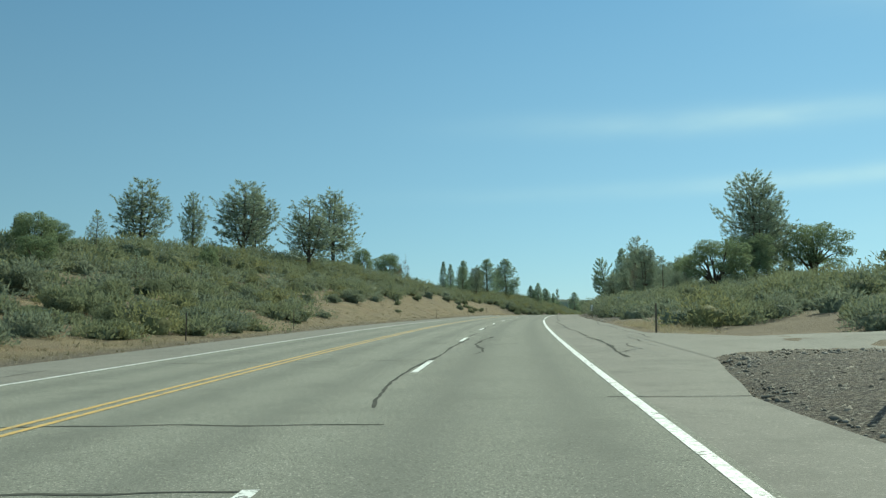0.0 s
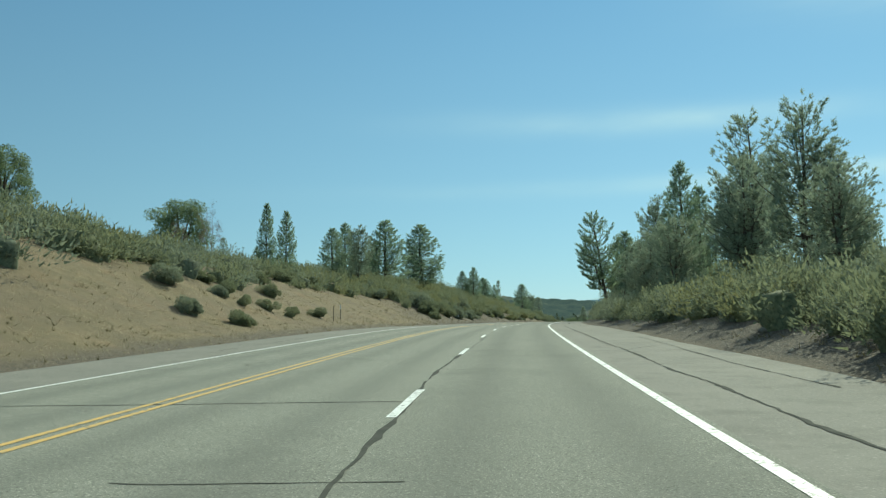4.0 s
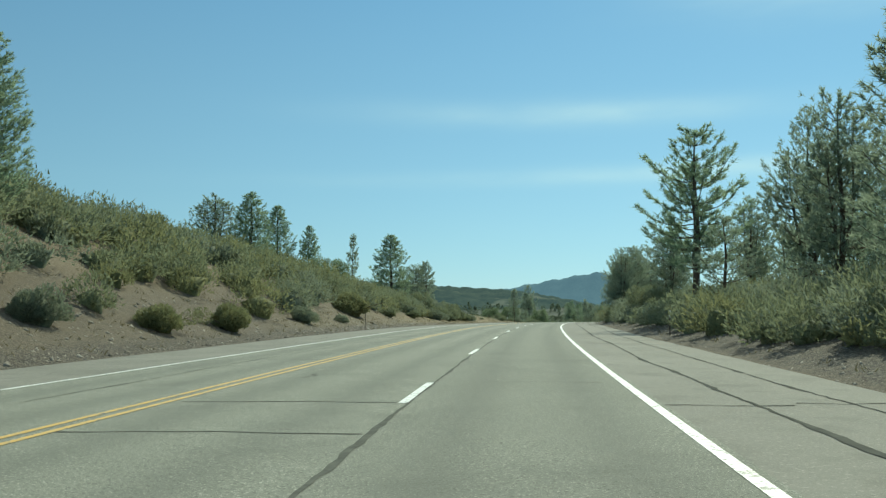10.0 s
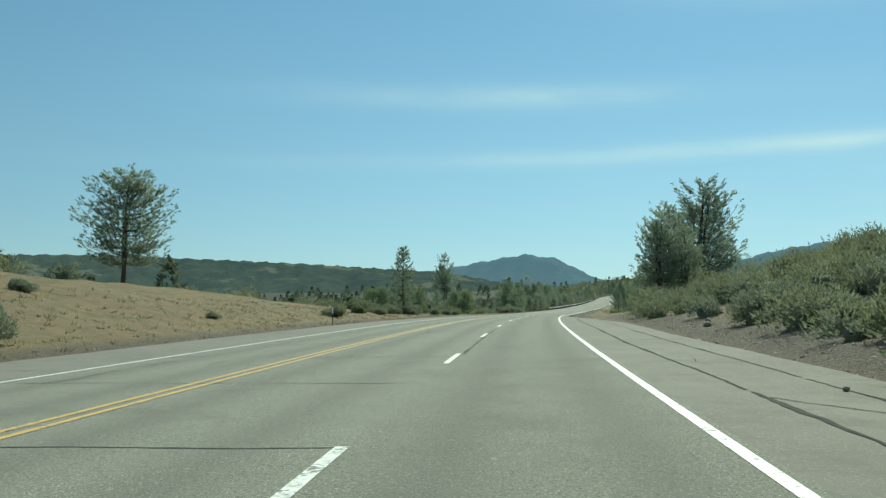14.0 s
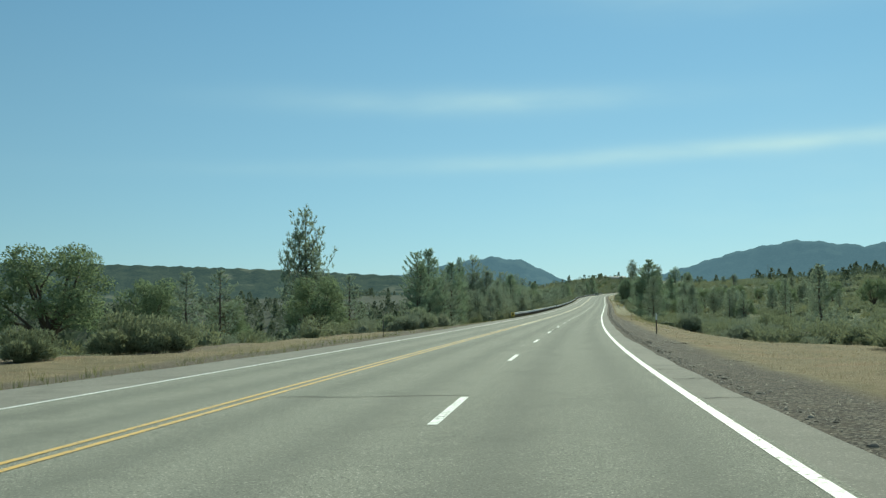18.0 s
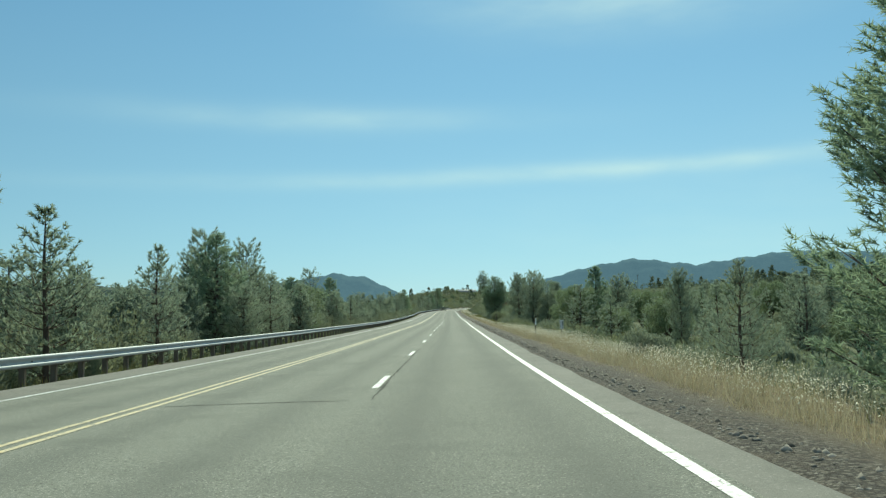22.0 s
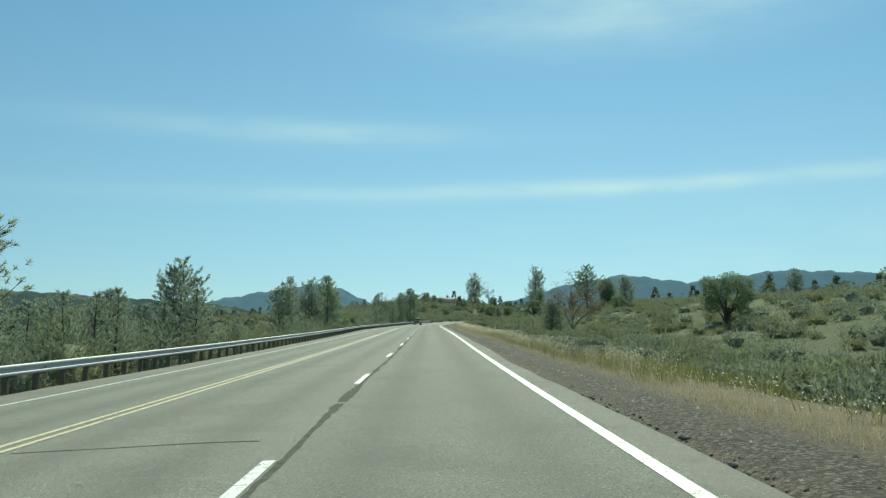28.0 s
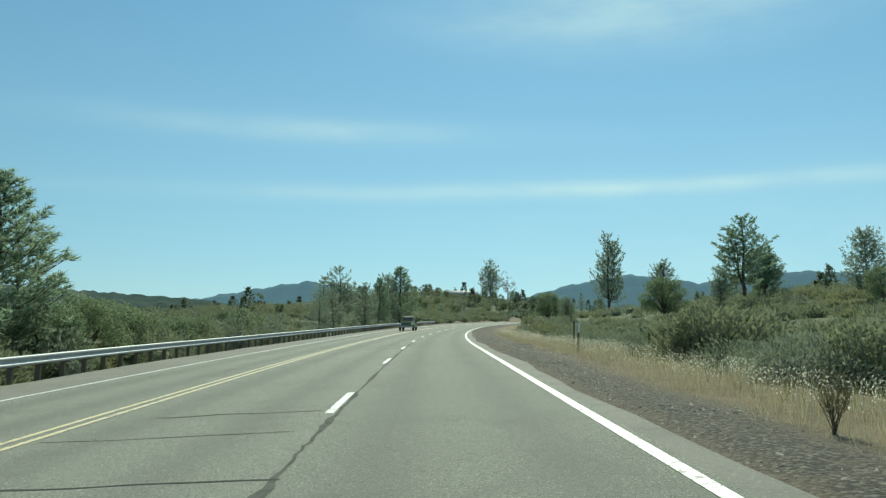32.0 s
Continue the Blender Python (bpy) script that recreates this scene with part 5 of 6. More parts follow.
# woods and scattered trees
for s0_, s1_, o0, o1, count, kinds, h0, h1 in (
        (-10, 60, -60, -26, 8, ("oak", "open", "young"), 4, 7), (170, 240, -80, -50, 3, ("oak",), 4, 6), (240, 470, -70, -38, 6, ("dense", "narrow", "oak"), 5, 8),
        (150, 240, 18, 34, 7, ("open", "narrow"), 6, 9), (240, 330, 20, 36, 9, ("open", "dense", "narrow"), 9, 13), (320, 440, 17, 36, 20, ("narrow", "open", "young", "tall"), 7, 11),
        (620, 700, -50, -20, 9, ("young", "oak", "narrow"), 4, 8), (696, 850, -25, -13.6, 64, ("young", "open", "young", "broad"), 5.0, 7.4), (850, 940, -24, -13.6, 44, ("young", "open", "young"), 3.8, 6.0), (940, 1010, -26, -14, 9, ("young",), 2.5, 4.2), (1010, 1080, -26, -14, 8, ("young",), 2.2, 3.6),
        (560, 700, 30, 80, 7, ("oak", "young"), 3, 5), (740, 860, 14, 34, 26, ("open", "young", "oak", "young"), 4.5, 7.5), (740, 900, 30, 70, 24, ("open", "oak", "oak", "narrow"), 4.5, 8), (860, 1100, 45, 90, 7, ("oak", "open"), 4, 6), (1080, 1300, -70, -16, 12, ("oak", "young"), 2.5, 4.5),
        (1100, 1300, 12, 60, 12, ("oak", "young", "open"), 3.5, 6)):
    for _ in range(count):
        for _try in range(6):
            s, off = prng.uniform(s0_, s1_), prng.uniform(o0, o1)
            if all((s - a_) ** 2 + (off - b_) ** 2 > (1.2 + c_) ** 2 for a_, b_, c_ in TREES):
                break
        plant(prng.choice(kinds), s, off, prng.uniform(h0, h1), prng.uniform(0.9, 1.25))

# far woods: small crowns past counting
wr = np.random.default_rng(31)


def far_tree(high, round_):
    n = 84
    u = wr.random(n) ** 0.8
    rad = (0.26 * (1 - u) + 0.05) if not round_ else 0.44 * np.sqrt(np.maximum(0.02, 1 - (2 * u - 1) ** 2)) * 1.05
    a_ = wr.uniform(0, 6.283, n)
    pts = np.stack([np.cos(a_) * rad, np.sin(a_) * rad, 0.04 + 0.92 * u], -1) * high
    d = np.stack([np.cos(a_) * 0.7, np.sin(a_) * 0.7, wr.uniform(0.0, 1.0, n)], -1) + wr.normal(0, 0.4, (n, 3))
    return cards(pts - d * 0.06 * high, d, 0.17 * high, 0.115 * high, wr)


fw = {"pine_b": [], "oak": []}
for s0_, s1_, o0, o1, n_ in ((-50, 470, -260, -80, 180), (440, 1100, -520, -45, 2900), (1050, 1700, -420, -70, 260), (-50, 600, 36, 240, 420), (560, 1200, 90, 520, 900), (1150, 1900, 30, 400, 420), (1300, 2000, -70, 30, 120)):
    for _ in range(n_):
        s, off = wr.uniform(s0_, s1_), wr.uniform(o0, o1)
        if -12 < off < 9 and s < 1400:
            continue
        rd = wr.random() < 0.55
        v_, f_ = far_tree((wr.uniform(3.0, 5.5) if rd else wr.uniform(4, 9)) * (1.0 + 0.5 * min(1.0, max(0.0, (abs(off) - 120) / 200))), rd)
        fw["oak" if rd else "pine_b"].append((v_ + np.array(spot(s, off, -0.2)), f_))
for key, lab in (("pine_b", "distant pine woods on the slopes"), ("oak", "distant oak woods on the slopes")):
    v, f = cat(fw[key])
    tagged(new("woods", mesh_of("woods", v, f, M["woods"])), lab, "woods", kind="stuff")

# a leafless twiggy shrub in the grass
dead = thing("dead_shrub", Matrix.Translation(spot(1006.1, 5.9, -0.04)), "small leafless brown shrub in dry roadside grass", "shrub")
dr = np.random.default_rng(88)
for q in range(16):
    a_, out_, up_ = q * 2.4, dr.uniform(0.06, 0.26), dr.uniform(0.4, 0.66)
    tt = np.linspace(0, 1, 5)
    stem = np.stack([math.cos(a_) * out_ * tt ** 1.4, math.sin(a_) * out_ * tt ** 1.4, up_ * tt], -1) + dr.normal(0, 0.012, (5, 3))
    twigs = [tube(stem, 0.008 * (1 - 0.7 * tt), 4)]
    for k in range(7):
        e = dr.uniform(0.4, 1.0)
        p_ = np.array([np.interp(e, tt, stem[:, c]) for c in range(3)])
        twigs.append(tube(np.stack([p_, p_ + dr.normal(0, 0.04, 3) + [0, 0, 0.06], p_ + dr.normal(0, 0.07, 3) + [0, 0, 0.14]]), np.array([0.004, 0.003, 0.002]), 3))
    part("stem", mesh_of("stem", *cat(twigs), M["weed"]), dead)
# pale shrubs on the far verge
for s, off, h in ((649, -15.0, 3.0), (652, -13.2, 2.0), (645, -17, 2.6)):
    plant("pale", s, off, h, 1.05)


# scrub: how thickly it stands at a place
def thick(s, off):
    if off < 0:
        d = -off
        if s < 70:
            return 0.95 if d > 13.4 else 0.0
        if s < 230:
            return (0.12 if 12 < d < 21 else 0.85 if d >= 21 else 0) if s > 90 else (0.25 if 13 < d < 19 else 0.85 if d >= 19 else 0)
        if s < 262:
            return 0.06 if d < 19.5 else 0.8
        if s < 420:
            return 0.2 if 13 < d < 15.5 else 0.62 if 15.5 <= d < 19 else 0.95 if d >= 19 else 0.0
        if s < 460:
            return 0.75 if d > 14 else 0.0
        if s < 540:
            return 0.05 if d < 32 else 0.7
        if s < 640:
            return 0.75 if d > 16.5 else 0.0
        return 0.9 if d > (12.2 if s > 690 else 14) else 0.0
    if s < 12:
        return 0.8 if off > 16 else 0
    if s < 40:
        return 0.9 if off > 15 and not (14 < s < 30) else 0
    if s < 75:
        return 0.95 if off > 9.9 else 0
    if s < 250:
        return 0.95 if off > 10.0 else 0.2 if off > 9.2 else 0
    if s < 330:
        return 0.6 if off > 12.5 else 0.12 if off > 9.5 else 0
    if s < 520:
        return 0.95 if off > 9.7 else 0.3 if off > 9.1 else 0
    if s < 600:
        return 0.85 if off > 12.5 else 0.1 if off > 10 else 0
    if s < 660:
        return 0.8 if off > 14 else 0.05 if off > 10 else 0
    return 0.95 if off > 9.8 else 0


near_spots = [(175.5, -17.5, 1.0), (174.8, -15.93, 0.9), (179.4, -15.91, 0.9), (176.9, -19.38, 1.1), (183.7, -23.46, 1.2), (183.4, -15.05, 0.8), (187.6, -14.47, 0.8), (186.5, -20.53, 1.2), (186.3, -17.7, 1.2), (1016, -13.8, 2.2), (1021, -14.2, 2.3), (1026, -13.6, 1.8), (1031, -14, 1.7), (1008, -14, 2.0), (1000, -14, 1.8), (1034, -14.3, 1.5), (1029, 11.6, 2.6), (1035, 13.2, 2.5), (1040, 18.6, 2.9), (1046, 20.4, 3.0), (1016, 11.4, 2.1), (1011, 9.9, 1.5), (1021, 14.8, 2.4), (1028, 18, 2.4), (784, 13.2, 2.6), (790, 14.5, 2.6), (779, 11.8, 2.0), (396, 12.2, 3.2), (402, 11.8, 2.6), (392, 13, 2.8), (250, -15.5, 2.2), (254, -17.2, 2.4), (259, -15.6, 2.2), (247, -13.6, 1.3), (264, -14.6, 1.7), (478, -14.5, 0.5), (470, -20, 0.6), (462, -22, 0.7),
              (500, -13.6, 1.1), (517, -15.6, 1.2), (521, -14.4, 1.0), (526, -16, 1.1), (470.5, 11.2, 1.5), (140, -19, 1.0), (120, -18.2, 0.8), (323, -17.5, 2.3),
              (36, -16.5, 2.0), (42, -17.5, 2.3), (47, -18.5, 2.2), (52, -20, 2.2), (33, -14.6, 1.5), (58, -20.8, 2.0), (39, -20.5, 2.6), (47, -22.5, 2.6), (55, -23.5, 2.6), (62, -23.8, 2.4), (30, -17, 2.2), (28, -21, 2.6), (72, -24, 1.8), (77, -24, 1.6), (39, -13.8, 1.1), (34, -24, 2.8), (43, -26, 2.8), (22, -17, 2.2), (50, -17, 1.6),
              (57.8, -13.9, .8), (78, -19.3, .7), (89, -19, 1.3), (98.7, -19.4, 1.9), (86, -22.7, 1.4), (92, -23, 1.0), (86, -28, 1.4), (68, -21, 2.0), (64, -20.5, 1.2), (104.5, -15, .5), (42.5, -12.9, .5), (52, -15, .6), (46, -16.8, .8), (40, -15, 1.2),
              (145, -21.7, 1.3), (144.6, -25.5, 2.2), (140, -25.5, 1.9), (137, -25, 1.8), (130, -23.7, 1.3), (164.5, -15.2, 1.0), (169, -18.5, 1.2), (167.5, -13.4, 1.2), (174, -17, .9), (196, -22, 1.4), (181, -14.6, .8),
              (272.5, -13.9, 2.3), (276, -15.2, 1.8), (282.5, -13.4, 2.1), (285, -14.6, 1.9), (280, -17, 1.7), (289, -15.4, 1.8), (292.5, -13.6, 1.1), (300, -14.8, 2.0), (303, -15.6, 1.8), (296, -17.2, 1.8), (288, -18.6, 1.9), (323, -15.4, 1.9), (330, -14.6, 1.8), (336, -14.2, 1.7), (343, -13, 1.5), (350, -12.8, 1.4), (310, -16.4, 1.6), (431, -13.6, 2.2), (435, -14.6, 2.6), (440, -13.8, 2.0), (445, -14.6, 2.2), (452, -14, 1.8), (458, -13.6, 1.2), (438, -17, 2.8), (431, -17.5, 2.8), (424, -16.5, 2.6), (264, 10.6, 2.0), (268, 11.6, 2.2), (272, 12.6, 2.2), (909, 7.0, .6), (914, 7.4, .7), (918, 7.2, .6), (922, 7.8, .8), (927, 8.0, .8), (933, 8.2, .9), (905, 7.6, .8), (911, 8.8, 1.0), (919, 9.0, 1.1), (941, 8.8, 1.1), (926, 10, 1.2), (364.5, -13.2, 1.3), (374, -12.9, .8), (399, -14.4, 1.4), (429, -15.4, 2.2), (426, -14, 1.7), (449, -15, 1.5), (412, -14.4, 1.1),
              (565, -19.3, 1.6), (564.5, -16.2, 1.35), (585, -23.2, 1.2), (572, -15.9, 1.0), (573, -14.6, 1.3), (588.5, -17.6, 1.5), (604, -20, 1.8), (605, -23, 2.6), (580, -27, 2.5), (596, -27, 2.5), (560, -26, 2.2),
              (574.5, 10.6, 1.0), (569.5, 11.3, .8), (587, 15.4, 1.2), (580, 13, 1.3), (563, 14, 1.6), (854, 10.3, 2.1), (858, 11.4, 2.3), (849, 11.2, 1.5), (860, 9.7, 1.3), (864, 10.6, 1.5), (868, 12.8, 1.6), (876, 11, 1.3), (628, 13.6, 1.6), (660, 13.2, 2.3), (690, 12.6, 2.0), (645, 16.5, 2.2), (636, 18, 2.2), (652, 20, 2.4), (726, 10.6, 1.5), (733, 20, 2.8), (992, 24, 2.0), (1040, 14, 2.2), (1046, 16, 2.5), (1034, 15.5, 2.2), (1052, 14.5, 2.0), (1060, 18, 2.4), (1036, 20, 2.6), (1030, 13, 1.3)]
tries = 0
while len(near_spots) < 295 and tries < 9000:
    tries += 1
    s = prng.uniform(5, 1090)
    off = prng.choice((-1, 1)) * (9.3 + 14.0 * prng.random() ** 1.3)
    if prng.random() > thick(s, off):
        continue
    rad = prng.uniform(0.8, 2.1) * (1.0 if abs(off) > 11.5 else 0.6)
    if any((s - a_) ** 2 + (off - b_) ** 2 < (0.62 * (rad + c_)) ** 2 for a_, b_, c_ in near_spots):
        continue
    near_spots.append((s, off, rad))
for s, off, rad in near_spots:
    q = prng.choice((0, 1, 2, 3, 5, 4 if off < 0 and 230 < s < 420 else 0))
    plant("shrub", s, off, rad * (prng.uniform(0.62, 0.9) if s < 80 else prng.uniform(0.95, 1.35)), prng.uniform(0.9, 1.3), q)

# the rest of the scrub: too many to count
lo_shrub = [shrub(sd_, 400, 1, 0.18)[1:] for sd_ in (201, 202, 203, 204, 205)]
hi_shrub = [shrub(sd_, 850, 1, 0.135)[1:] for sd_ in (211, 212, 213, 214)]
fine_shrub = [shrub(sd_, 3400, 2, 0.075)[1:] for sd_ in (221, 222)]
bags = {"scrub_a": [], "scrub_b": [], "scrub_c": []}
srng = np.random.default_rng(17)


def add_scrub(s, off, rad, high):
    k = srng.random()
    side_l = off < 0 and 220 < s < 430
    key = "scrub_c" if (side_l and k < 0.3) or k < (0.07 if abs(off) < 26 else 0.16) else "scrub_b" if k < 0.42 else "scrub_a"
    pool = fine_shrub if 985 < s < 1040 and 5 < off < 13 else hi_shrub if abs(off) < 19 else lo_shrub
    (hv, hf), (lv, lf_) = pool[int(srng.integers(len(pool)))]
    a_ = srng.uniform(0, 6.28)
    ca, sa = math.cos(a_), math.sin(a_)
    mid = np.repeat(lv.reshape(-1, 3, 3).mean(1), 3, 0)
    size_ = np.array([rad, rad, high])
    lw = mid * size_ + (lv - mid) * 1.15 * math.sqrt(rad)      # twigs keep their shape
    w, f_ = cat([(hv * size_, hf), (lw, lf_)])
    w = np.stack([w[:, 0] * ca - w[:, 1] * sa, w[:, 0] * sa + w[:, 1] * ca, w[:, 2]], -1)
    bags[key].append((w + np.array(spot(s, off, -0.12)), f_))


for s0_, s1_, o0, o1, n_ in ((-15, 70, 13, 60, 380), (60, 240, 19, 45, 620), (240, 470, 13.5, 40, 1500), (460, 640, 17, 80, 330), (640, 1090, 12.0, 26, 620), (640, 1150, 30, 120, 420), (1080, 1460, 11, 120, 900), (1200, 1440, 10.5, 95, 1100)):
    for _ in range(n_):
        s, off = srng.uniform(s0_, s1_), -srng.uniform(o0, o1)
        if srng.random() < thick(s, off):
            rad = (srng.uniform(0.9, 2.1) if s < 470 else srng.uniform(0.8, 2.0)) * (1 + 0.006 * abs(off))
            add_scrub(s, off, rad, rad * srng.uniform(0.85, 1.25) * (0.7 if s < 80 else 1.7 if 690 < s < 1090 and off > -30 else 1.0))
for s0_, s1_, o0, o1, n_ in ((-15, 75, 9.9, 55, 300), (75, 250, 10.0, 36, 700), (250, 520, 9.6, 36, 800), (312, 460, 9.3, 14.5, 300), (80, 245, 9.6, 13, 220), (500, 660, 13, 60, 330), (620, 1100, 9.8, 26, 850), (600, 1150, 24, 130, 2300), (1090, 1460, 9.8, 110, 620)):
    for _ in range(n_):
        s, off = srng.uniform(s0_, s1_), srng.uniform(o0, o1)
        if srng.random() < thick(s, off):
            rad = srng.uniform(0.8, 2.1) * (1 + 0.006 * abs(off))
            add_scrub(s, off, rad, rad * (srng.uniform(0.85, 1.25) if s < 520 else srng.uniform(0.65, 1.0)))
for key, lab in (("scrub_a", "dense olive-green chaparral scrub on the slopes"), ("scrub_b", "dense grey-green chaparral scrub on the slopes"), ("scrub_c", "yellow-green chaparral scrub on the slopes")):
    v, f = cat(bags[key])
    tagged(new("scrub", mesh_of("scrub", v, f, M[key], smooth=True)), lab, "scrub", kind="stuff")


# ---------------------------------------------------------------- grass, gravel
def tufts(places, blades, high, width, lean, r_):
    n = len(places)
    rep = np.repeat(np.arange(n), blades)
    d = r_.normal(0, lean, (len(rep), 3))
    d[:, 2] = 1
    base = places[rep] + np.concatenate([r_.normal(0, 0.09, (len(rep), 2)), np.zeros((len(rep), 1))], 1)
    return cards(base, d, high, width, r_)


def strew(n, s0_, s1_, off_f, r_):
    s = r_.uniform(s0_, s1_, n)
    off = off_f(s, r_)
    x, y = plan(s, off)
    return np.stack([x, y, ground_z(s, off) - 0.03], -1)


gr_ = np.random.default_rng(23)


def seed_heads(places, stalks, high, r_):
    """Ripe oat heads: small hanging grains near the tops of thin stalks."""
    n = len(places)
    rep = np.repeat(np.arange(n), stalks * 3)
    at = places[rep] + np.concatenate([r_.normal(0, 0.13, (len(rep), 2)), high * r_.uniform(0.55, 1.15, (len(rep), 1))], 1)
    d = r_.normal(0, 0.6, (len(rep), 3))
    d[:, 2] -= 0.5
    return cards(at, d, 0.034, 0.020, r_)


oat_a = strew(1700, 680, 765, lambda s, r: verge(s) + 0.25 + 2.0 * r.random(len(s)) ** 1.2, gr_)
oat_b = strew(520, 765, 895, lambda s, r: verge(s) + 0.45 + 0.7 * r.random(len(s)), gr_)
oat_c = strew(700, 895, 945, lambda s, r: verge(s) + 0.3 + 2.4 * r.random(len(s)), gr_)
oat_d = strew(1900, 945, 1085, lambda s, r: verge(s) + 0.35 + 2.3 * r.random(len(s)) ** 1.1, gr_)
pieces = [tufts(oat_a, 9, 0.55, 0.008, 0.24, gr_), tufts(oat_b, 8, 0.42, 0.008, 0.26, gr_), tufts(oat_c, 7, 0.5, 0.008, 0.26, gr_), tufts(oat_d, 9, 0.52, 0.008, 0.24, gr_),
          tufts(strew(6500, 660, 1090, lambda s, r: verge(s) + 0.05 + np.interp(s, [740, 770, 890, 900, 940, 960], [1.5, 0.8, 0.8, 0.3, 0.3, 1.8]) * r.random(len(s)) ** 1.2, gr_), 6, 0.18, 0.009, 0.55, gr_),
          tufts(strew(4200, 520, 690, lambda s, r: r.uniform(6.9, 16, len(s)), gr_), 6, 0.20, 0.009, 0.5, gr_),
          tufts(strew(500, 34, 56, lambda s, r: r.uniform(8.2, 10.8, len(s)), gr_), 6, 0.30, 0.014, 0.4, gr_),
          tufts(strew(12500, 20, 240, lambda s, r: -r.uniform(11.0, 25, len(s)), gr_), 5, 0.15, 0.013, 0.7, gr_),
          tufts(strew(2600, 420, 640, lambda s, r: -r.uniform(11.2, 22, len(s)), gr_), 5, 0.22, 0.012, 0.45, gr_)]
v, f = cat(pieces)
tagged(new("dry_grass", mesh_of("dry_grass", v, f, M["straw"])), "tall pale dry oat grass along the roadside", "grass", kind="stuff")
v, f = cat([seed_heads(oat_a, 3, 0.55, gr_), seed_heads(oat_b, 2, 0.42, gr_), seed_heads(oat_c, 3, 0.5, gr_), seed_heads(oat_d, 3, 0.52, gr_)])
tagged(new("oat_heads", mesh_of("oat_heads", v, f, M["grain"])), "pale ripe oat heads catching the sun along the roadside", "grass", kind="stuff")
pieces = [tufts(strew(2400, 640, 1085, lambda s, r: verge(s) + 1.3 + 3.2 * r.random(len(s)), gr_), 7, 0.33, 0.014, 0.4, gr_),
          tufts(strew(1500, 890, 950, lambda s, r: 5.9 + 3.6 * r.random(len(s)), gr_), 8, 0.38, 0.014, 0.4, gr_),
          tufts(strew(1500, 560, 1080, lambda s, r: -9.7 - np.abs(r.normal(0, 1.2, len(s))), gr_), 6, 0.3, 0.016, 0.35, gr_)]
v, f = cat(pieces)
tagged(new("green_grass", mesh_of("green_grass", v, f, M["grass"])), "green and yellowing weeds at the edge of the road", "grass", kind="stuff")

pieces = [tufts(strew(3600, 20, 250, lambda s, r: -r.uniform(11.0, 27, len(s)), gr_), 6, 0.20, 0.03, 0.9, gr_),
          tufts(strew(4200, 225, 560, lambda s, r: -r.uniform(11.2, 20, len(s)), gr_), 6, 0.20, 0.03, 0.9, gr_),
          tufts(strew(900, 60, 520, lambda s, r: r.uniform(8.4, 12.5, len(s)), gr_), 6, 0.22, 0.03, 0.9, gr_)]
v, f = cat(pieces)
tagged(new("dry_weeds", mesh_of("dry_weeds", v, f, M["weed"])), "low brown and olive weeds scattered on the dry banks", "weeds", kind="stuff")

bm = bmesh.new()
bmesh.ops.create_icosphere(bm, subdivisions=1, radius=1.0)
peb_v = np.array([w.co[:] for w in bm.verts])
peb_f = np.array([[w.index for w in q.verts] for q in bm.faces])
bm.free()
oct_v = np.array([(1, 0, 0), (-1, 0, 0), (0, 1, 0), (0, -1, 0), (0, 0, 1), (0, 0, -1)], float)
oct_f = np.array([(0, 2, 4), (2, 1, 4), (1, 3, 4), (3, 0, 4), (2, 0, 5), (1, 2, 5), (3, 1, 5), (0, 3, 5)])


def pebbles(places, size, r_):
    n = len(places)
    k = size * np.exp(np.clip(r_.normal(0, 0.45, n), -1, 0.8))
    sc = k[:, None, None] * r_.uniform(0.55, 1.3, (n, 1, 3)) * np.array([1, 1, 0.7])
    v = oct_v[None] * sc + r_.normal(0, 0.12, (n, 6, 3)) * k[:, None, None] + places[:, None]
    return v.reshape(-1, 3), (oct_f[None] + np.arange(n)[:, None, None] * 6).reshape(-1, 3)


pieces = [pebbles(strew(38000, 520, 1080, lambda s, r: paved_right(s) + 0.02 + (verge(s) + 0.25 - paved_right(s)) * r.random(len(s)) ** 0.8, gr_), 0.032, gr_),
          pebbles(strew(5000, 235, 300, lambda s, r: 7.7 + 4.6 * r.random(len(s)) ** 1.2, gr_), 0.065, gr_),
          pebbles(strew(7000, -5, 19, lambda s, r: r.uniform(5.5, 14.0, len(s)), gr_), 0.04, gr_),
          pebbles(strew(15000, 60, 520, lambda s, r: 7.65 + 4.2 * r.random(len(s)) ** 1.3, gr_), 0.045, gr_),
          pebbles(strew(8000, 220, 430, lambda s, r: -11.2 - 5.0 * r.random(len(s)) ** 1.4, gr_), 0.06, gr_)]
v, f = cat(pieces)
tagged(new("gravel", mesh_of("gravel", v, f, M["stone"])), "grey-brown crushed stone along the pavement edge", "gravel", kind="stuff")


def rock(s, off, size, seed):
    r_ = np.random.default_rng(seed)
    v = peb_v * (1 + r_.normal(0, 0.16, (len(peb_v), 1))) * size * np.array([1.1, 0.9, 0.75])
    ob = new("rock", mesh_of("rock", v, peb_f, M["stone"]))
    on = paved_left(s) < off < paved_right(s)
    base = Vector(on_road(s, off)) if on else spot(s, off)
    ob.matrix_world = Matrix.Translation(base + Vector((0, 0, size * 0.55))) @ Matrix.Rotation(seed, 4, "Z")
    return tagged(ob, "dark loose rock lying on the paved shoulder" if on else "loose grey rock on the stony bank", "rock", "loose rocks")


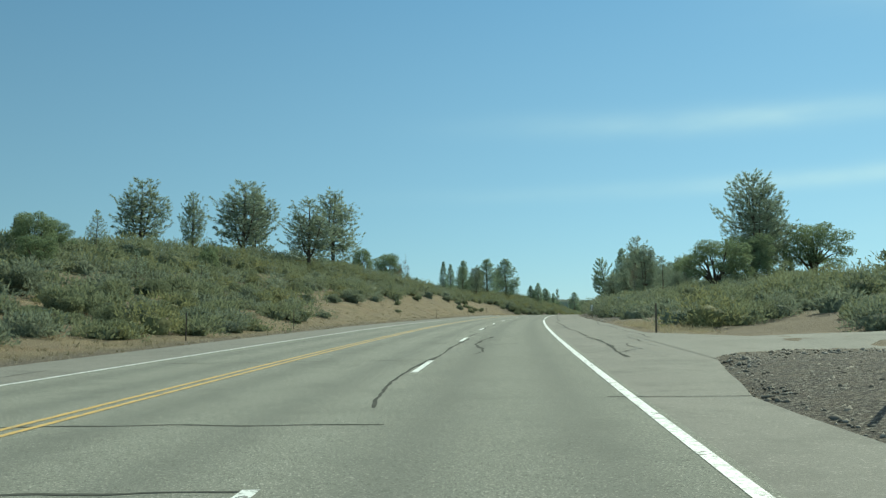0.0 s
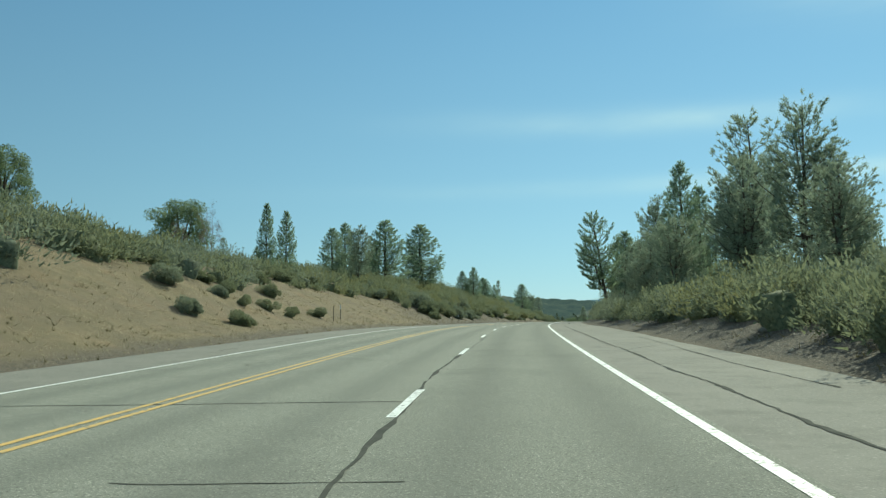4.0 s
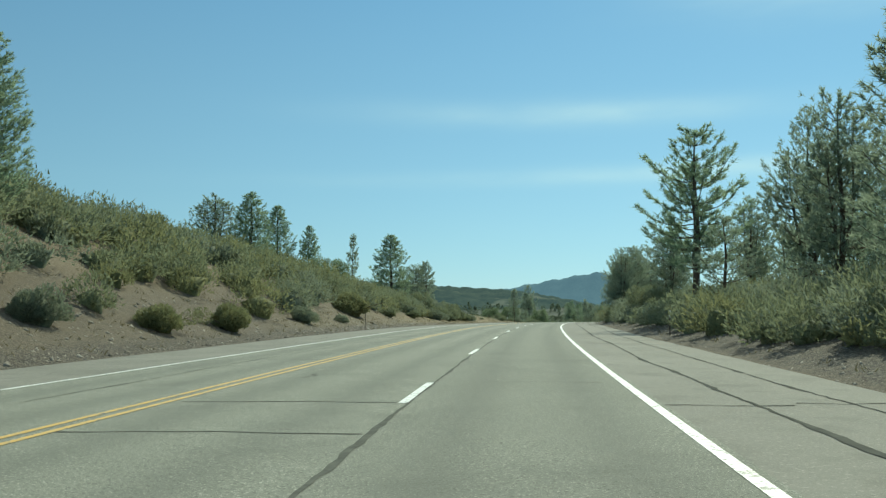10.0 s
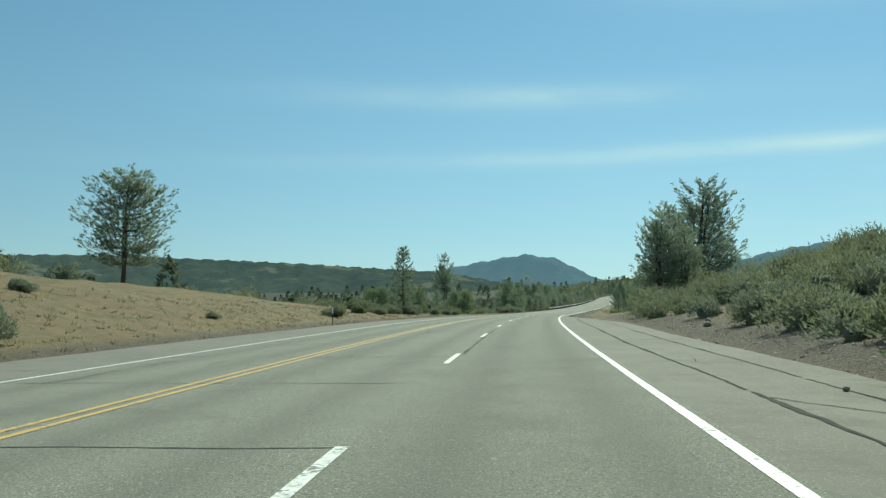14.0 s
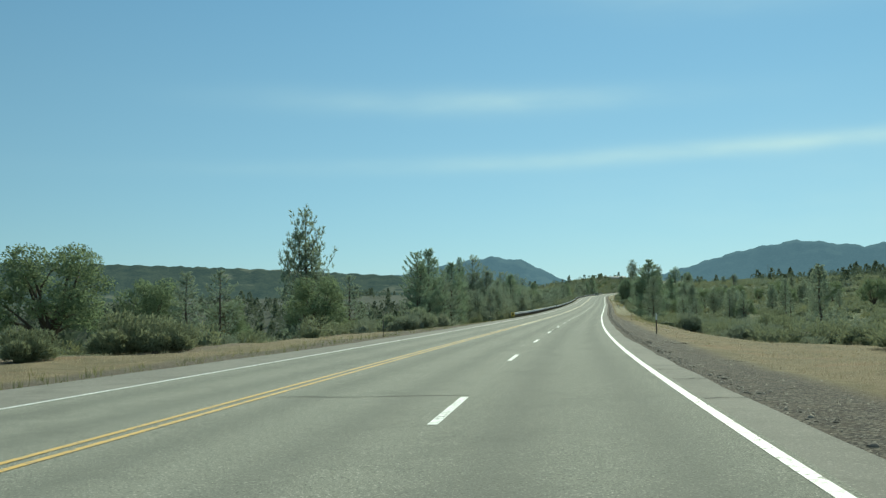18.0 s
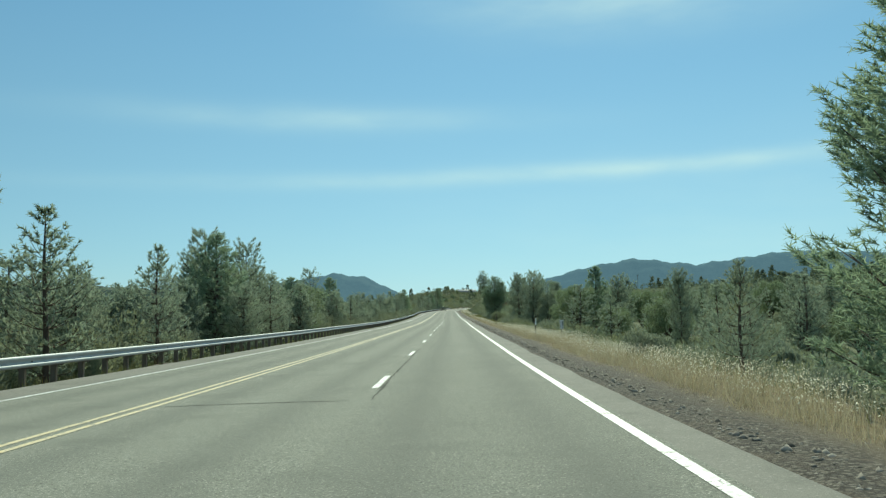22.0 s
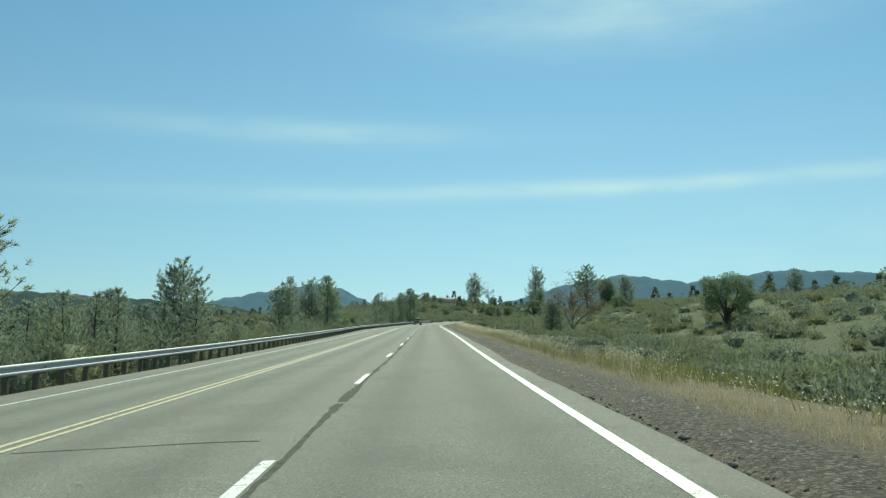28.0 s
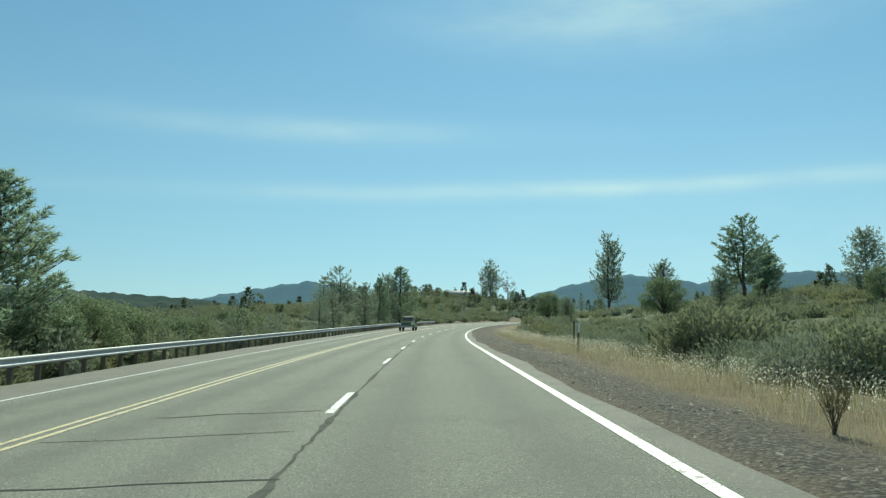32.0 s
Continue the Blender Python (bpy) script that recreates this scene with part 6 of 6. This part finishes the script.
for q, (s, off, size) in enumerate(((225.2, 5.9, .08), (223.8, 5.75, .075), (236, 6.4, .07), (422.5, 5.95, .12), (430, -9.0, .07), (448, 6.4, .06), (262, 9.0, .15), (258, 9.3, .18), (150, 9.6, .15), (89, 9.5, .16), (92, 10.2, .14), (474, 9.6, .18), (478, 10.4, .16))):
    rock(s, off, size, 300 + q)


# ---------------------------------------------------------------- roadside furniture
def facing(s, off, turn_=0.0, up=0.0, onto=None):
    """A place beside the road whose -y looks back along it."""
    p_ = spot(s, off, up) if onto is None else Vector(on_road(s, off, onto))
    return Matrix.Translation(p_) @ Matrix.Rotation(-float(heading_at(s)) + turn_, 4, "Z")


post_me = box_mesh("post", (0.05, 0.035, 1.25), M["post"], 0.008, (0, 0, 0.565))
wood_post_me = box_mesh("post", (0.075, 0.06, 1.3), M["timber"], 0.012, (0, 0, 0.62))
cap_me = box_mesh("reflector", (0.085, 0.012, 0.40), M["plate"], 0.004, (0, -0.038, 1.06))
strip_me = box_mesh("marker_strip", (0.032, 0.008, 0.34), M["black"], 0.002)


def delineator(s, off, lean=0.0, wooden=False, reflector=True):
    ob = thing("delineator_post", facing(s, off, 0.15) @ Matrix.Rotation(lean, 4, "Y"),
               "weathered wooden roadside marker post with a white reflector" if wooden else "thin brown steel roadside marker post", "marker post", "roadside marker posts")
    part("post", wood_post_me if wooden else post_me, ob)
    if reflector:
        part("reflector", cap_me, ob, "small white reflector plate")
    return ob


for s, off, lean, wd, rf in ((8.8, 6.75, -0.04, True, True), (36.2, 8.1, 0.0, True, False), (34, -12.2, 0, False, False), (52, -12.4, 0, False, False), (113.4, -11.4, 0.0, False, False), 
                             (192, -13.6, 0.0, False, True), (188, -13.2, 0, False, False), (257.3, -11.6, 0, False, True), (265.4, 8.25, -0.06, True, False), (354, 8.7, 0.0, False, True), (374.3, -11.2, 0, False, False),
                             (488, -10.6, 0, False, True), (614.5, 6.6, 0.0, True, True), (613.2, -10.2, 0, False, False), (660, 6.9, 0, False, False),
                             (737.6, 6.6, 0.02, True, True), (863.3, 7.1, 0.0, False, False), (1031.3, 7.3, 0.03, True, True), (1038, 8.2, 0, True, False), (790, 6.9, 0, True, False)):
    delineator(s, off, lean, wd, rf)


def mile_marker(s, off, high, wide_, long_, bars, face_turn=0.0):
    """A white plate on a post; its writing is drawn as bars."""
    ob = thing("mile_marker", facing(s, off, face_turn), "white roadside number plate on a steel post, standing in gravel", "road marker", "roadside number plates")
    part("post", box_mesh("post", (0.05, 0.04, high), M["post"], 0.006, (0, 0.02, high / 2 - 0.05)), ob)
    plate = part("plate", box_mesh("plate", (wide_, 0.014, long_), M["plate"], 0.004, (0, -0.012, high - long_ / 2)), ob, "white plate")
    for bx, bz, bw, bh in bars:
        part("bar", box_mesh("bar", (bw, 0.006, bh), M["black"], 0.0, (bx, -0.022, high - long_ / 2 + bz)), plate)
    return ob


mile_marker(85.6, 8.3, 1.3, 0.2, 0.62, ((0.03, -0.08, 0.1, 0.04), (0.03, -0.15, 0.1, 0.04), (0.03, -0.22, 0.1, 0.04), (0, 0.14, 0.1, 0.05)))
mile_marker(85.0, 10.9, 1.75, 0.34, 0.92, ((-0.09, 0, 0.05, 0.74), (0.09, 0, 0.05, 0.74)), 0.1)
mile_marker(732.9, 7.6, 1.15, 0.2, 0.5, ((-0.04, 0.12, 0.03, 0.12), (-0.04, -0.08, 0.03, 0.2), (0.05, 0.06, 0.035, 0.26), (0.05, -0.17, 0.03, 0.1)))

# guard rail on the outer side
RAIL_S0, RAIL_S1, RAIL_OFF = 697.5, 1180.0, -10.3
rail = thing("guard_rail", facing(RAIL_S0, RAIL_OFF), "long galvanised steel guard rail on dark timber posts beside a drop", "guard rail")
inv = rail.matrix_world.inverted()
prof = [(0.02, 0.158), (0.06, 0.15), (0.083, 0.128), (0.083, 0.075), (0.03, 0.03), (0.0, 0.005), (0.0, -0.03), (0.07, -0.062), (0.083, -0.075), (0.083, -0.115), (0.06, -0.145), (0.02, -0.158)]


def rail_off(s):
    """The rail swings out a little in the bend."""
    return RAIL_OFF + float(np.interp(s, [960, 995, 1035, 1090, 1180], [0, -0.6, -1.1, -0.6, 0]))


def rail_low(s):
    return line_at(s)[2] + tilt(s, rail_off(s))


seg = 7.62
k = 0
s_ = RAIL_S0
post_rail_me = box_mesh("post", (0.16, 0.15, 1.0), M["timber"], 0.012, (0, 0, 0.18))
block_me = box_mesh("spacer_block", (0.18, 0.14, 0.34), M["timber"], 0.01, (0.17, 0, 0.53))
while s_ < RAIL_S1:
    ss = np.linspace(s_, min(s_ + seg + 0.12, RAIL_S1), 5)
    vs = []
    for s1_ in ss:
        for d_, z_ in prof:
            x, y = plan(s1_, rail_off(s1_) + 0.26 + d_)
            vs.append(inv @ Vector((float(x), float(y), float(rail_low(s1_)) + 0.57 + z_)))
    kk = len(prof)
    i = (np.arange(4)[:, None] * kk + np.arange(kk - 1)[None]).ravel()
    me = mesh_of("rail_beam", [tuple(q) for q in vs], np.stack([i, i + kk, i + kk + 1, i + 1], -1), M["steel"])
    part("rail_beam", me, rail)
    for half in (0.0, 1.905, 3.81, 5.715):
        if s_ + half > RAIL_S1:
            break
        x, y = plan(s_ + half, rail_off(s_ + half))
        m = inv @ Matrix.Translation((float(x), float(y), float(rail_low(s_ + half)))) @ Matrix.Rotation(-float(heading_at(s_ + half)), 4, "Z")
        po = part("post", post_rail_me, rail)
        po.matrix_basis = m
        bl = part("spacer_block", block_me, po)
    s_ += seg
end = thing("object_marker", facing(RAIL_S0 - 0.6, RAIL_OFF + 0.1), "yellow and black striped end marker of the guard rail", "road marker")
part("post", box_mesh("post", (0.05, 0.05, 1.2), M["post"], 0.005, (0, 0.04, 0.5)), end)
pl = part("plate", box_mesh("plate", (0.5, 0.02, 0.6), M["yellow"], 0.006, (0, 0, 0.62)), end, "yellow plate with black stripes")
for q in range(4):
    ob = part("stripe", box_mesh("stripe", (0.34, 0.004, 0.06), M["black"], 0.0), pl)
    ob.matrix_basis = Matrix.Translation((0.02 * (q % 2) - 0.01, -0.0135, 0.44 + 0.12 * q)) @ Matrix.Rotation(radians(-35), 4, "Y")


# utility poles with a line between them
def pole(s, off, high):
    ob = thing("utility_pole", facing(s, off, 0.4), "tall dark timber utility pole with a crossarm", "utility pole", "utility poles")
    path = np.array([(0, 0, -0.3), (0, 0, high * 0.5), (0, 0, high)], float)
    part("pole", mesh_of("pole", *tube(path, [0.17, 0.14, 0.11], 8), M["timber"], smooth=True), ob)
    part("crossarm", box_mesh("crossarm", (1.9, 0.1, 0.12), M["timber"], 0.01, (0, -0.15, high - 0.5)), ob)
    for x_ in (-0.8, 0.0, 0.8):
        part("insulator", mesh_of("insulator", *tube(np.array([(x_, -0.15, high - 0.44), (x_, -0.15, high - 0.36), (x_, -0.15, high - 0.26)]), [0.03, 0.05, 0.03], 6), M["black"]), ob)
    return ob


poles = [(976, 62, 6.5), (1312, 90, 13.0), (1452, 66, 13.0)]
for s, off, h in poles:
    pole(s, off, h)
for (s0_, o0, h0), (s1_, o1, h1) in zip(poles[1:-1], poles[2:]):
    a_, b_ = spot(s0_, o0, h0 - 0.3), spot(s1_, o1, h1 - 0.3)
    tt = np.linspace(0, 1, 13)
    path = np.array(a_)[None] * (1 - tt[:, None]) + np.array(b_)[None] * tt[:, None]
    path[:, 2] -= 1.6 * 4 * tt * (1 - tt)
    tagged(new("power_line", mesh_of("power_line", *tube(path, np.full(13, 0.012), 4), M["black"])), "thin dark wire slung between utility poles", "power line")

# ---------------------------------------------------------------- house on the knoll
M["roof"] = Mat("grey_metal_roof", 0.7, 0.1).color((0.27, 0.28, 0.29)).m
M["wall"] = Mat("pale_wall", 0.8).color((0.42, 0.40, 0.36)).m
M["pane"] = Mat("dark_window", 0.25, spec=0.35).color((0.03, 0.035, 0.04)).m


def house(place, long_, deep, high, label):
    ob = thing("house", place, label, "house")
    part("wall", box_mesh("wall", (long_, deep, high + 2), M["wall"], 0.03, (0, 0, high / 2 - 1)), ob)
    v = []
    ov = 0.7
    for x_ in (-long_ / 2 - ov, long_ / 2 + ov):
        for y_, z_ in ((-deep / 2 - ov, high - 0.2), (0, high + deep * 0.22), (deep / 2 + ov, high - 0.2), (deep / 2 + ov, high - 0.38), (0, high + deep * 0.22 - 0.2), (-deep / 2 - ov, high - 0.38)):
            v.append((x_, y_, z_))
    f = [(0, 1, 7, 6), (1, 2, 8, 7), (2, 3, 9, 8), (3, 4, 10, 9), (4, 5, 11, 10), (5, 0, 6, 11), (0, 5, 4, 1), (1, 4, 3, 2), (6, 7, 10, 11), (7, 8, 9, 10)]
    part("roof", mesh_of("roof", v, f, M["roof"]), ob, "pale metal gable roof")
    for q in range(4):
        x_ = -long_ / 2 + (q + 0.5) * long_ / 4
        wd = part("window", box_mesh("window", (1.5, 0.1, 1.2), M["plate"], 0.01, (x_, -deep / 2 - 0.02, high * 0.55)), ob)
        part("pane", box_mesh("pane", (1.3, 0.04, 1.0), M["pane"], 0.0, (x_, -deep / 2 - 0.07, high * 0.55)), wd)
    return ob
house_s, house_off = 1400.0, -68.0
house(Matrix.Translation(spot(house_s, house_off, -1.9)) @ Matrix.Rotation(radians(-20), 4, "Z"), 15.0, 8.0, 3.0, "low pale ranch house with a metal roof on a brushy knoll")
house(Matrix.Translation(spot(1412, -88)) @ Matrix.Rotation(radians(12), 4, "Z"), 8.0, 6.0, 2.4, "small pale outbuilding with a metal roof among trees")
for kind, s, off, h in (("open", 1420, -60, 20), ("bare", 1421, -51, 15), ("open", 1440, -70, 8), ("oak", 1386, -74, 4), ("oak", 1418, -47, 7), ("young", 1384, -58, 4), ("oak", 1410, -34, 7), ("oak", 1390, -12, 8), ("open", 1400, -24, 7), ("oak", 1402, -86, 6), ("oak", 1380, -84, 5), ("oak", 1404, -53, 5), ("oak", 1300, -45, 4.5), ("young", 1320, -38, 5), ("oak", 1340, -55, 4), ("oak", 1310, -60, 4), ("oak", 1350, -30, 4.5), ("oak", 1280, -50, 4), ("oak", 1360, -45, 5), ("young", 1335, -46, 5), ("oak", 1290, -30, 4), ("oak", 1376, -66, 4), ("oak", 1260, -36, 3.6), ("oak", 1325, -68, 3.8)):
    plant(kind, s, off, h, 1.0)

# ---------------------------------------------------------------- oncoming pickup, standing in its lane
M["car_paint"] = Mat("dull_olive_car_paint", 0.45, 0.0, 0.4).color((0.21, 0.20, 0.10)).m
# the roof's paler colour has the sky's reflection put into it
M["car_roof"] = Mat("roof_paint_with_sky_sheen", 0.4, 0.0, 0.5).color((0.42, 0.41, 0.30)).m
M["tyre"] = Mat("tyre_rubber", 0.9).color((0.02, 0.02, 0.02)).m
M["chrome"] = Mat("dull_chrome", 0.4, 0.8).color((0.30, 0.30, 0.27)).m
M["lamp"] = Mat("headlight_glass", 0.1).color((0.7, 0.7, 0.66)).m
s_car, o_car = 1109.0, -4.6
car = thing("pickup_truck", Matrix.Translation(Vector(on_road(s_car, o_car, 0.012))) @ Matrix.Rotation(-float(heading_at(s_car)), 4, "Z"), "dull olive old pickup truck in the opposite lane", "pickup truck")


def tapered(name, low, high, z0_, z1_, mat, bevel):
    """A rounded body of two rectangles (x half, y from, y to) set over each other."""
    bm_ = bmesh.new()
    bmesh.ops.create_cube(bm_, size=2.0)
    for v_ in bm_.verts:
        hx, y0_, y1_ = high if v_.co.z > 0 else low
        v_.co = Vector((v_.co.x * hx, y1_ if v_.co.y > 0 else y0_, z1_ if v_.co.z > 0 else z0_))
    bmesh.ops.bevel(bm_, geom=bm_.edges[:], offset=bevel, segments=3, affect="EDGES")
    me_ = bpy.data.meshes.new(name)
    bm_.to_mesh(me_)
    bm_.free()
    me_.materials.append(mat)
    return me_


part("body", tapered("body", (0.95, -2.5, 0.9), (0.92, -2.42, 0.9), 0.42, 1.02, M["car_paint"], 0.08), car)
part("hood", tapered("hood", (0.86, -2.40, -0.75), (0.72, -2.25, -0.75), 1.0, 1.24, M["car_paint"], 0.07), car)
bed = part("bed", tapered("bed", (0.96, 0.93, 2.7), (0.97, 0.93, 2.7), 0.48, 1.22, M["car_paint"], 0.05), car)
part("tailgate", tapered("tailgate", (0.80, 2.70, 2.74), (0.80, 2.70, 2.74), 0.62, 1.16, M["car_paint"], 0.015), bed)
cab = part("cab", tapered("cab", (0.88, -0.95, 0.88), (0.70, -0.28, 0.72), 1.0, 1.78, M["car_paint"], 0.07), car)
part("roof", tapered("roof", (0.69, -0.30, 0.72), (0.60, -0.16, 0.60), 1.765, 1.84, M["car_roof"], 0.03), cab, "olive roof made paler for the sky it reflects")
ws = part("windshield", box_mesh("windshield", (1.34, 0.03, 0.72), M["pane"], 0.01), cab, "dark glass windshield")
ws.matrix_basis = Matrix.Translation((0, -0.64, 1.42)) @ Matrix.Rotation(radians(-40.5), 4, "X")
for x_ in (-1, 1):
    sw = part("side_window", box_mesh("side_window", (0.03, 0.95, 0.42), M["pane"], 0.01), cab, "dark glass side window")
    sw.matrix_basis = Matrix.Translation((x_ * 0.80, 0.16, 1.46)) @ Matrix.Rotation(radians(-13 * x_), 4, "Y")
    mi = part("mirror", box_mesh("mirror", (0.2, 0.08, 0.24), M["black"], 0.03, (x_ * 1.08, -0.62, 1.22)), car, "black door mirror")
    part("mirror_arm", box_mesh("mirror_arm", (0.22, 0.03, 0.03), M["black"], 0.0, (x_ * 0.95, -0.6, 1.14)), mi)
part("bumper", box_mesh("bumper", (1.9, 0.16, 0.2), M["chrome"], 0.04, (0, -2.56, 0.52)), car, "dull chrome bumper")
gr = part("grille", box_mesh("grille", (1.2, 0.06, 0.26), M["black"], 0.02, (0, -2.47, 0.82)), car, "black grille with dull bars")
for q in range(3):
    part("bar", box_mesh("bar", (1.16, 0.02, 0.025), M["chrome"], 0.0, (0, -2.508, 0.75 + 0.07 * q)), gr)
for x_ in (-0.75, 0.75):
    part("headlight", mesh_of("headlight", *tube(np.array([(x_, -2.42, 0.84), (x_, -2.49, 0.84), (x_, -2.53, 0.84)]), [0.12, 0.12, 0.08], 12), M["lamp"]), car, "round glass headlight")
    for y_ in (-1.65, 1.75):
        wx = x_ * 1.12
        wh = part("wheel", mesh_of("wheel", *tube(np.array([(wx - 0.12, y_, 0.37), (wx - 0.11, y_, 0.37), (wx + 0.11, y_, 0.37), (wx + 0.12, y_, 0.37)]), [0.29, 0.37, 0.37, 0.29], 18), M["tyre"]), car)
        part("hub", mesh_of("hub", *tube(np.array([(wx - 0.135, y_, 0.37), (wx, y_, 0.37), (wx + 0.135, y_, 0.37)]), [0.15, 0.17, 0.15], 12), M["chrome"]), wh)

# the patterns that the copies were made from stand no longer in the place
for ob in PROTO.values():
    for o in (*ob.children_recursive, ob):
        bpy.data.objects.remove(o)
